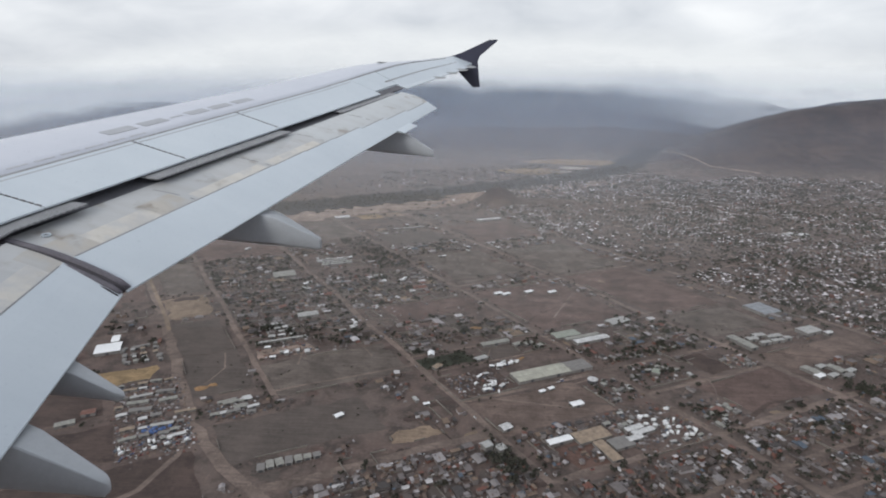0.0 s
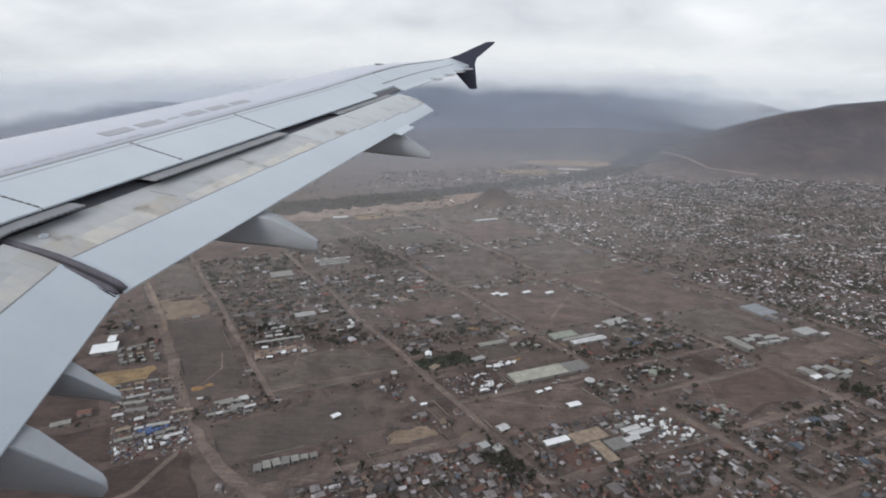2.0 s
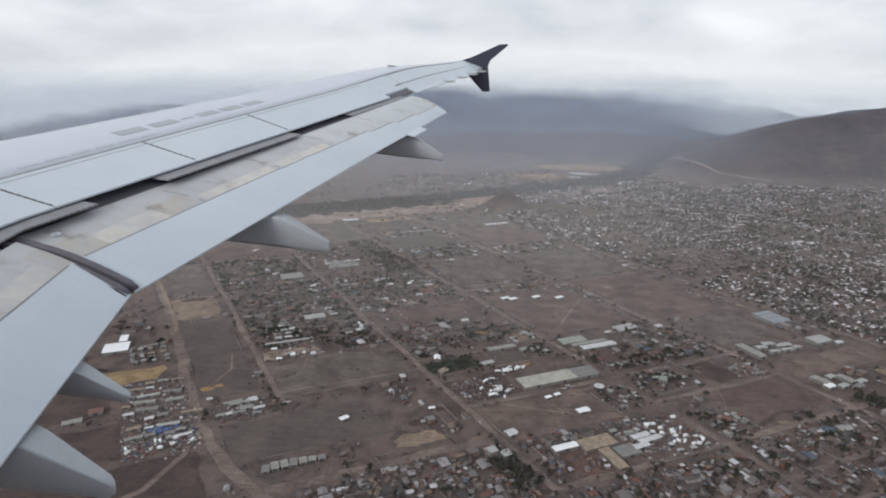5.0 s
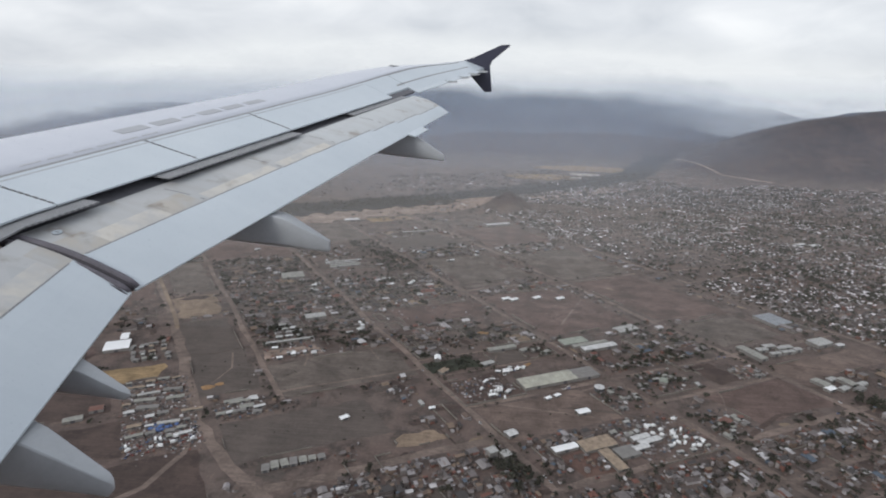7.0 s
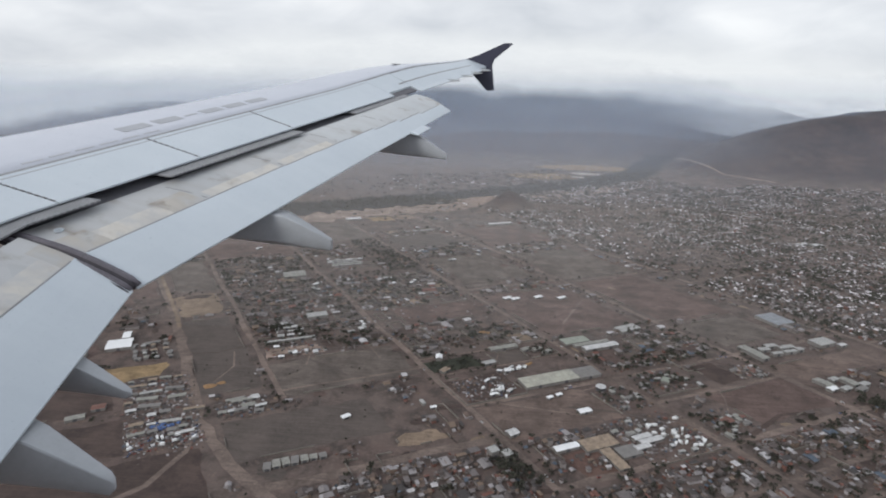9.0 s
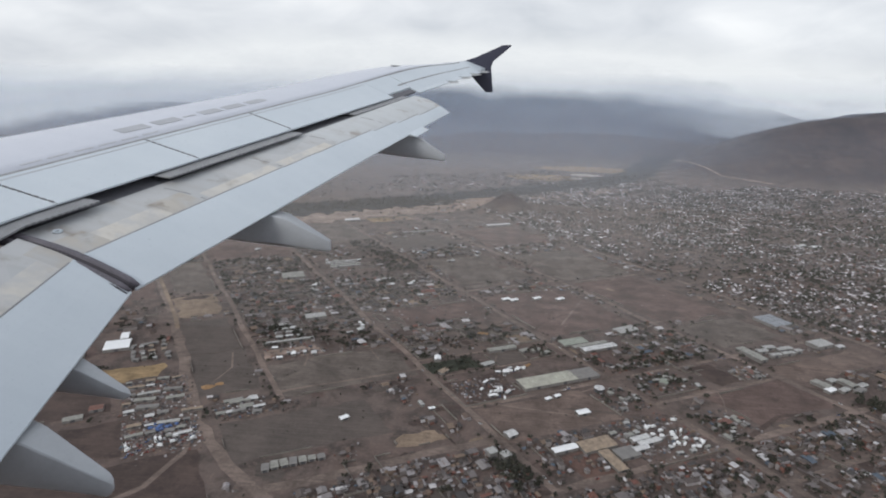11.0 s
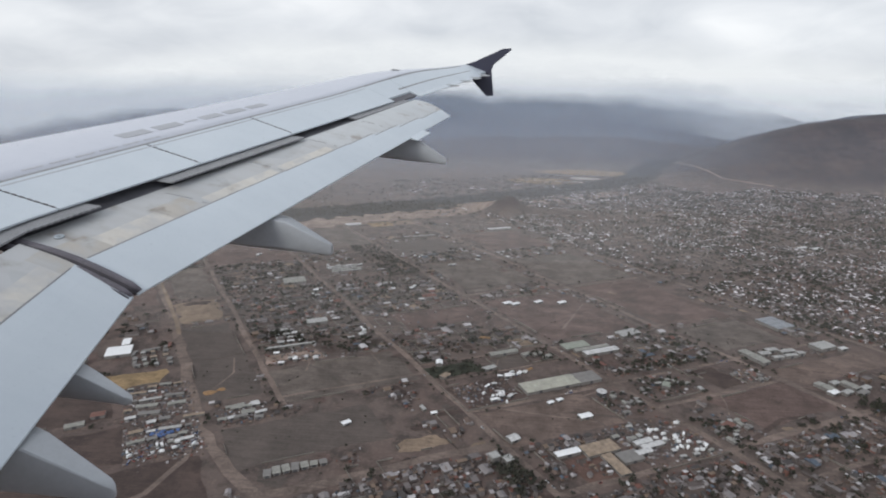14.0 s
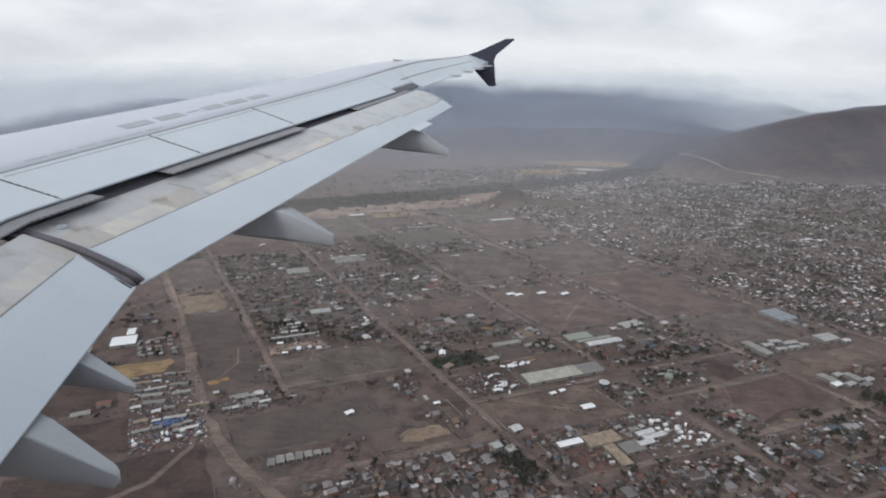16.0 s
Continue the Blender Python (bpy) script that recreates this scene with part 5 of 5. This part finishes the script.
def skin(y, t):
    """The upper surface at span y; t from 0 at the nose over 0.5 at the crest and 0.8 at the hinge line to 1 at the spoilers' edge."""
    (x0, z0), (x1, z1), (x2, z2), (x3, z3) = lead(y), crest(y), hinge(y), spoiler_te(y)
    if t < 0.5:
        f = t / 0.5
        return x0 + (x1 - x0) * f ** 1.25, z0 + (z1 - z0) * math.sin(f * math.pi / 2) ** 0.8
    if t < 0.8:
        f = (t - 0.5) / 0.3
        sag = 0.012 * math.sin(f * math.pi)
        return x1 + (x2 - x1) * f, z1 + (z2 - z1) * f ** 1.35 + sag
    f = (t - 0.8) / 0.2
    return x2 + (x3 - x2) * f, z2 + (z3 - z2) * f


def over(y, t, lift=0.0):
    x, z = skin(y, t)
    return Vector((x, y, z + lift))


SPAN = [-1.3, 1.0, 2.5, 4.0, 4.9, 5.8, 7.0, 8.5, 10.0, 10.6, 11.2, 11.7, 12.2, 12.7, 13.2, 13.7, 14.2, 14.6, 15.0, 15.25]


def wing_panel():
    """The fixed wing: nose, upper skin back to the hinge line, and the lower skin."""
    rings = []
    for y in SPAN:
        ring = [over(y, t) for t in [0, 0.05, 0.1, 0.16, 0.22, 0.3, 0.4, 0.5, 0.575, 0.65, 0.725, 0.8]]
        (x0, z0), (x2, z2), (x3, z3) = lead(y), hinge(y), spoiler_te(y)
        depth = 0.10 * (x3 - x0)
        ring += [Vector((x2 + 0.01, y, z2 - 0.07)), Vector((x2 + (x3 - x2) * 0.55, y, z3 - 0.05 - 0.35 * depth)), Vector((x2 - 0.3, y, z3 - 0.95 * depth)),
                 Vector(((x0 + x2) / 2, y, z0 - 1.05 * depth)), Vector((x0 + 0.25 * (x2 - x0), y, z0 - 0.8 * depth)), Vector((x0 + 0.06 * (x2 - x0), y, z0 - 0.4 * depth))]
        rings.append(ring)
    return smooth(loft("main_panel", rings, SKIN))


part("main_panel", wing_panel(), wing)


def strip(name, y0, y1, t0, t1, mat, lift, thick, n=8, m=3):
    """A plate that follows the upper surface."""
    top = [over(y0 + (y1 - y0) * i / n, t0 + (t1 - t0) * j / m, lift) for i in range(n + 1) for j in range(m + 1)]
    low = [v - Vector((0, 0, thick)) for v in top]
    k = m + 1
    faces = []
    for i in range(n):
        for j in range(m):
            a = i * k + j
            faces.append((a, a + 1, a + k + 1, a + k))
    size = len(top)
    faces += [tuple(size + i for i in reversed(f)) for f in faces]
    rim = [j for j in range(m + 1)] + [i * k + m for i in range(1, n + 1)] + [n * k + j for j in range(m - 1, -1, -1)] + [i * k for i in range(n - 1, 0, -1)]
    faces += [(rim[i], rim[(i + 1) % len(rim)], size + rim[(i + 1) % len(rim)], size + rim[i]) for i in range(len(rim))]
    return mesh(name, top + low, faces, mat)


# spoilers, with narrow gaps between them
for y0, y1 in ((3.3, 5.33), (5.35, 7.0), (7.02, 8.61), (8.63, 11.27)):
    part("spoiler", strip("spoiler", y0 - 0.003, y1 - 0.004, 0.812, 1.0, PAINT, 0.006, 0.02), wing, "light grey spoiler panel lying flush")
part("spoiler_seal", strip("spoiler_seal", 3.0, 14.9, 0.801, 0.811, LINE, 0.003, 0.02, 24, 1), wing, "dark seal along the spoiler hinge")
for y in (5.34, 7.01, 8.62):
    for k in range(9):
        t = 0.815 + 0.18 * k / 9
        part("seal_strip", strip("seal_strip", y - 0.010, y + 0.010, t, t + 0.014, DOT, 0.009, 0.01, 1, 1), wing)
part("spoiler_seal", strip("spoiler_seal", 5.4, 11.2, 0.826, 0.831, MARK, 0.0085, 0.004, 16, 1), wing)
# fixed tail of the wing beyond the spoilers, and the aileron
part("fixed_tail", strip("fixed_tail", 11.28, 12.04, 0.812, 0.962, PAINT, 0.002, 0.05), wing)
# a dark plate stands for the shade in the gap here
part("tail_gap", strip("tail_gap", 11.28, 12.04, 0.963, 1.0, WELL_SHADE, -0.03, 0.03), wing, "dark plate for the shade ahead of the flap's outer end")


def aileron():
    rings = []
    for k in range(9):
        y = 12.05 + (14.95 - 12.05) * k / 8
        a, b = over(y, 0.815, 0.004), over(y, 1.0, 0.0)
        e = Vector((b.x + 0.10, y, b.z - 0.035))
        rings.append([a, a.lerp(b, 0.5) + Vector((0, 0, 0.008)), b, e, e - Vector((0, 0, 0.012)), a - Vector((0, 0, 0.12))])
    return loft("aileron", rings, PAINT)


part("aileron", aileron(), wing, "light grey aileron near the wing tip")
part("aileron_seal", strip("aileron_seal", 11.85, 14.85, 0.916, 0.924, LINE, 0.012, 0.012, 12, 1), wing)
part("wing_tip", strip("wing_tip", 14.96, 15.3, 0.81, 1.0, PAINT, 0.0, 0.06), wing)
for y in (13.3, 13.9, 14.4, 14.85):
    b = over(y, 1.0)
    wick = [[b + Vector((dx, dy * w, dz * w - 0.03)) for dy, dz in ((-1, -1), (1, -1), (1, 1), (-1, 1))] for dx, w in ((0.0, 0.03), (0.22, 0.022), (0.30, 0.008))]
    part("static_wick", loft("static_wick", wick, FAIRING), wing)

# gap under the spoilers: a filling coloured as its shade, and grey shroud segments
def droop(y):
    """How far the flap's nose has sunk below the spoilers' edge: less towards the tip."""
    g = min(1.0, max(0.0, (y - 5.0) / 6.7))
    return 0.03 + 0.12 * g, -0.155 + 0.105 * g


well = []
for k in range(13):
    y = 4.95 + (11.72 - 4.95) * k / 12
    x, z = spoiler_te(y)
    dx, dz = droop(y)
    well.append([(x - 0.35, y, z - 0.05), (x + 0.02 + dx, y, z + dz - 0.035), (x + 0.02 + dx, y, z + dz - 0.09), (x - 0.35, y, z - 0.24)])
part("flap_well", loft("flap_well", well, WELL_SHADE), wing, "filling coloured as the dark shade above the flap nose")
for y0, y1 in ((3.5, 5.6), (6.42, 8.62), (9.95, 11.6)):
    rings = []
    for k in range(7):
        y = y0 + (y1 - y0) * k / 6
        x, z = spoiler_te(y)
        r = 0.17 if y < 9 else 0.12
        rings.append([(x - 0.06, y, z - 0.024), (x + r, y, z - 0.052), (x + r, y, z - 0.07), (x - 0.06, y, z - 0.045)])
    part("shroud", loft("shroud", rings, SHROUD), wing, "grey shroud edge above the flap")

outer_tail = lambda y: Vector((-5.127 + 0.3466 * y, y, -1.88 + (y - 4.75) * 0.213 - 0.040 * max(0.0, (9.0 - y) / 4.25)))
outer_nose = lambda y: Vector((spoiler_te(y)[0] + droop(y)[0], y, spoiler_te(y)[1] + droop(y)[1]))
inner_tail = lambda y: Vector((-3.455 + (4.75 - y) * 0.200, y, -1.90 - (4.75 - y) * 0.200))
inner_nose = lambda y: Vector((-4.55, y, -1.42 - (4.75 - y) * 0.20))


def on_flap(nose, tail, y, f, lift=0.0):
    """A point of a flap's upper skin: f runs from its nose to its trailing edge."""
    v = nose(y).lerp(tail(y), f)
    v.z += 0.06 * math.sin(math.pi * f) + lift
    return v


def flap(y0, y1, nose, tail, split, tone, n):
    """A deflected flap: stained nose skin in unlike pieces, painted rear skin, rounded nose and thin trailing edge."""
    rings = []
    for k in range(n + 1):
        y = y0 + (y1 - y0) * k / n
        s = split(y)
        chord = (tail(y) - nose(y)).length
        ring = [nose(y) + Vector((-0.10, 0, -0.13)), nose(y) + Vector((-0.05, 0, -0.035))]
        ring += [on_flap(nose, tail, y, s * i / 8) for i in range(9)]
        ring += [on_flap(nose, tail, y, s + (1 - s) * i / 4) for i in (1, 2, 3, 4)]
        ring += [tail(y) - Vector((0, 0, 0.014)), on_flap(nose, tail, y, 0.55) - Vector((0, 0, 0.11 * chord)), nose(y) - Vector((0, 0, 0.17 * chord))]
        rings.append(ring)
    return loft("flap", rings, PAINT, METAL, CREAM, STAIN, PALE, pick=lambda i, k: tone(i - 2, y0 + (y1 - y0) * (k + 0.5) / n) if i < 10 else 0)


def outer_tone(i, y):
    """Which skin lies at strip i of the eight behind the nose: 1 bare, 2 cream, 3 greasy."""
    for y0, y1, i0, i1, m in ((5.2, 5.95, 5, 7, 2), (5.95, 6.3, 4, 7, 3), (6.4, 7.5, 6, 7, 2), (7.6, 8.6, 6, 7, 2), (4.8, 5.2, 4, 7, 3)):
        if y0 < y < y1 and i0 <= i <= i1:
            return m
    return 4 if y > 8.72 else 1


def inner_tone(i, y):
    return 3 if y > 4.45 and i >= 3 else (2 if i >= 5 else 1)


outer_split = lambda y: 0.52 + 0.018 * max(0, y - 7.0) + 0.13 * step(9.0, 11.5, y)
inner_split = lambda y: 0.50
outer = part("flap", flap(4.82, 11.74, outer_nose, outer_tail, outer_split, outer_tone, 69), wing, "outer flap, stained nose skin, grey rear skin")
inner = part("flap", flap(-1.1, 4.74, inner_nose, inner_tail, inner_split, inner_tone, 29), wing, "inner flap, stained nose skin, grey rear skin")


def flap_plate(name, parent, nose, tail, y0, y1, f0, f1, mat, lift=0.006, label="", n=6, skew=0.0):
    """A thin piece of skin on a flap, following its curve."""
    verts = []
    for i in range(n + 1):
        for j in range(3):
            f = f0 + (f1 - f0) * j / 2
            verts.append(on_flap(nose, tail, y0 + (y1 - y0) * i / n + skew * (f - f0), f, lift))
    size = len(verts)
    verts += [v - Vector((0, 0, 0.012)) for v in verts]
    faces = [(i * 3 + j, i * 3 + j + 1, i * 3 + j + 4, i * 3 + j + 3) for i in range(n) for j in range(2)]
    rim = [0, 1, 2] + [i * 3 + 2 for i in range(1, n + 1)] + [n * 3 + 1, n * 3] + [i * 3 for i in range(n - 1, 0, -1)]
    faces += [(rim[i], rim[(i + 1) % len(rim)], size + rim[(i + 1) % len(rim)], size + rim[i]) for i in range(len(rim))]
    return part(name, mesh(name, verts, faces, mat), parent, label)


OUT, INN = (outer_nose, outer_tail), (inner_nose, inner_tail)
for nose, tail, who, split, y0, y1 in ((*OUT, outer, outer_split, 4.95, 11.6), (*INN, inner, inner_split, 1.0, 4.68)):
    for k in range(10):
        a, b = y0 + (y1 - y0) * k / 10, y0 + (y1 - y0) * (k + 1) / 10
        flap_plate("joint_line", who, nose, tail, a, b - 0.004, split((a + b) / 2) - 0.006, split((a + b) / 2) + 0.006, LINE, 0.002, "", 2)
for y in (6.33, 7.56, 8.72, 9.95):
    flap_plate("seam", outer, *OUT, y - 0.008, y + 0.008, 0.10, 0.50, LINE, 0.002, "", 1, 0.1)
# joint between both flaps: a thick dark seal that follows the section
for y, r, up, label in ((4.86, 0.046, 0.020, "dull violet-grey seal between the flaps"), (4.795, 0.032, 0.016, "black rubber lip beside the seal"), (4.735, 0.036, 0.014, "violet-grey edge seal of the inner flap"), (4.685, 0.016, 0.004, "black rubber lip of the inner flap")):
    path = [on_flap(outer_nose, outer_tail, 4.80, f) + Vector((0, y - 4.80, up)) for f in (-0.10, 0.05, 0.2, 0.35, 0.5, 0.65, 0.8, 0.93, 1.0)]
    rings = [[p + Vector((r * 0.6 * math.sin(a), r * math.cos(a), r * math.sin(a))) * (1.0 if 0 < i < 8 else 0.6) + (p * 0) for a in [j * math.tau / 10 for j in range(10)]] for i, p in enumerate(path)]
    part("flap_seal", smooth(loft("flap_seal", rings, SEAL if r > 0.034 else RUBBER)), wing, label)
ring = []
for k in range(12):
    a = k * math.tau / 12
    c = on_flap(outer_nose, outer_tail, 5.10 + 0.032 * math.cos(a), 0.17 + 0.022 * math.sin(a), 0.012)
    ring.append([c + Vector((0.012 * math.cos(b) * math.sin(a), 0.012 * math.cos(b) * math.cos(a), 0.012 * math.sin(b))) for b in [j * math.tau / 6 for j in range(6)]])
part("access_ring", smooth(loft("access_ring", ring + ring[:1], PAINT, caps=False)), outer, "small pale ring on the flap skin")
# stepped tab behind the outer fairing
rings = [[outer_tail(y) + Vector((dx, 0, dz - 0.25 * dx)) for dx, dz in ((-0.10, 0.012), (0.13, 0.0), (0.13, -0.012), (-0.10, -0.012))] for y in (10.12, 10.60)]
part("edge_tab", loft("edge_tab", rings, PAINT), outer)


def fairing(y, nose, ridge, tip, low, width):
    """A flap track fairing: a long canoe under the flap with upright sides, its flat crest running down to a blunt tip."""
    (x0, z0), (x1, z1), (x2, z2) = nose, ridge, tip
    rings = []
    for f in (0.0, 0.12, 0.28, 0.42, 0.55, 0.66, 0.76, 0.86, 0.95, 1.0):
        x = x0 + (x2 - x0) * f
        top = z0 + (z1 - z0) * (x - x0) / (x1 - x0) if x < x1 else z1 + (z2 - z1) * (x - x1) / (x2 - x1)
        under = low - 0.03 * math.sin(math.pi * min(1, f + 0.1)) + 0.115 * min(1.4, x2 - x)
        under = min(under, top - 0.05)
        w = width * (0.35 + 0.65 * math.sin(min(0.5, 0.12 + f * 0.55) * math.pi)) * (1 - 0.80 * max(0, (f - 0.45) / 0.55) ** (1.5 if y > 5 else 0.9))
        h = top - under
        half = [(0.0, top + 0.01 * h), (0.88, top), (0.97, top - 0.025 * h), (1.0, top - 0.07 * h), (0.95, top - 0.45 * h), (0.80, under + 0.14 * h), (0.56, under + 0.04 * h), (0.3, under)]
        prof = [(a, z) for a, z in half] + [(-a, z) for a, z in reversed(half[1:])]
        rings.append([(x, y + w / 2 * a, z) for a, z in prof])
    mid = (top + under) / 2
    last = rings[-1]
    for dx, g in ((0.022, 0.78),) if y > 5 else ((0.035, 0.60), (0.048, 0.22)):  # the outer ones end square, the inner ones round
        rings.append([(x + dx, y + (b - y) * g, mid + (z - mid) * g) for _, b, z in last])
    me = smooth(loft("flap_track_fairing", rings, FAIRING))
    me.set_sharp_from_angle(angle=radians(32))
    return me


for y, nose, ridge, tip, low, width in (
    (10.40, (-2.9, -0.95), (-1.56, -0.76), (-1.02, -1.10), -1.225, 0.30),
    (6.82, (-4.4, -1.75), (-2.80, -1.50), (-2.14, -1.86), -2.02, 0.42),
    (3.80, (-4.9, -2.4), (-3.40, -2.12), (-2.95, -2.38), -2.47, 0.36),
    (3.05, (-4.6, -2.6), (-3.21, -2.24), (-2.60, -2.60), -2.76, 0.44),
):
    part("flap_track_fairing", fairing(y, nose, ridge, tip, low, width), wing, "grey canoe-shaped flap track fairing")


def fence(points, name, lean=0.0):
    rings = [[(x + 0.05, 15.3 + dy + lean * (z - 0.6), z) for x, z in points] for dy in (-0.03, 0.03)]
    return loft(name, rings, NAVY)


part("wingtip_fence", fence([(-1.24, 0.74), (-0.80, 0.88), (-0.10, 1.19), (0.10, 1.20), (0.12, 1.17), (-0.33, 0.80), (-0.38, 0.66), (-0.31, 0.03), (-0.50, 0.02), (-0.88, 0.42), (-1.0, 0.60)], "wingtip_fence"), wing, "dark navy wingtip fence, swept fins")
c = over(12.98, 0.49)
part("vent_fitting", loft("vent_fitting", [[c + Vector((dy * 0.5 + dx, dy, dz)) for dx, dz in ((-w, 0), (w, 0), (w * 0.4, 0.022), (-w * 0.4, 0.022))] for dy, w in ((-0.14, 0.02), (-0.05, 0.05), (0.08, 0.05), (0.14, 0.015))], LINE), wing, "small dark fitting on the wing crest")
# registration marks become plain bars
for k, (y0, y1) in enumerate(((7.0, 7.36), (7.46, 7.80), (7.88, 8.06), (8.14, 8.44), (8.52, 8.84), (8.92, 9.24))):
    t0, t1 = (0.635, 0.70) if k != 2 else (0.66, 0.675)
    part("marking", strip("marking", y0, y1, t0, t1, MARK, 0.005, 0.004, 3, 3), wing, "faded grey marking bar")
for k in range(6):
    y0 = 5.75 + 0.27 * k
    part("marking", strip("marking", y0, y0 + 0.2, 0.762, 0.772, STENCIL, 0.005, 0.004, 1, 1), wing, "small faded stencil bar")


# ---- the aircraft's unseen side behind the window, coloured dark to shade the inboard flap ----
def fuselage():
    rings = []
    for x in (-14, -9, -4, 1, 6, 10, 13, 16):
        r = 1.98 if x < 8 else 1.98 - 0.12 * (x - 8)
        rings.append([(x, -2.16 + r * math.cos(a), EYE - 0.35 + r * math.sin(a)) for a in [k * math.tau / 28 for k in range(28)]])
    return smooth(loft("fuselage", rings, HULL))


tagged(new("fuselage", fuselage()), "dark grey rounded side of an airliner", "fuselage", kind="structure")
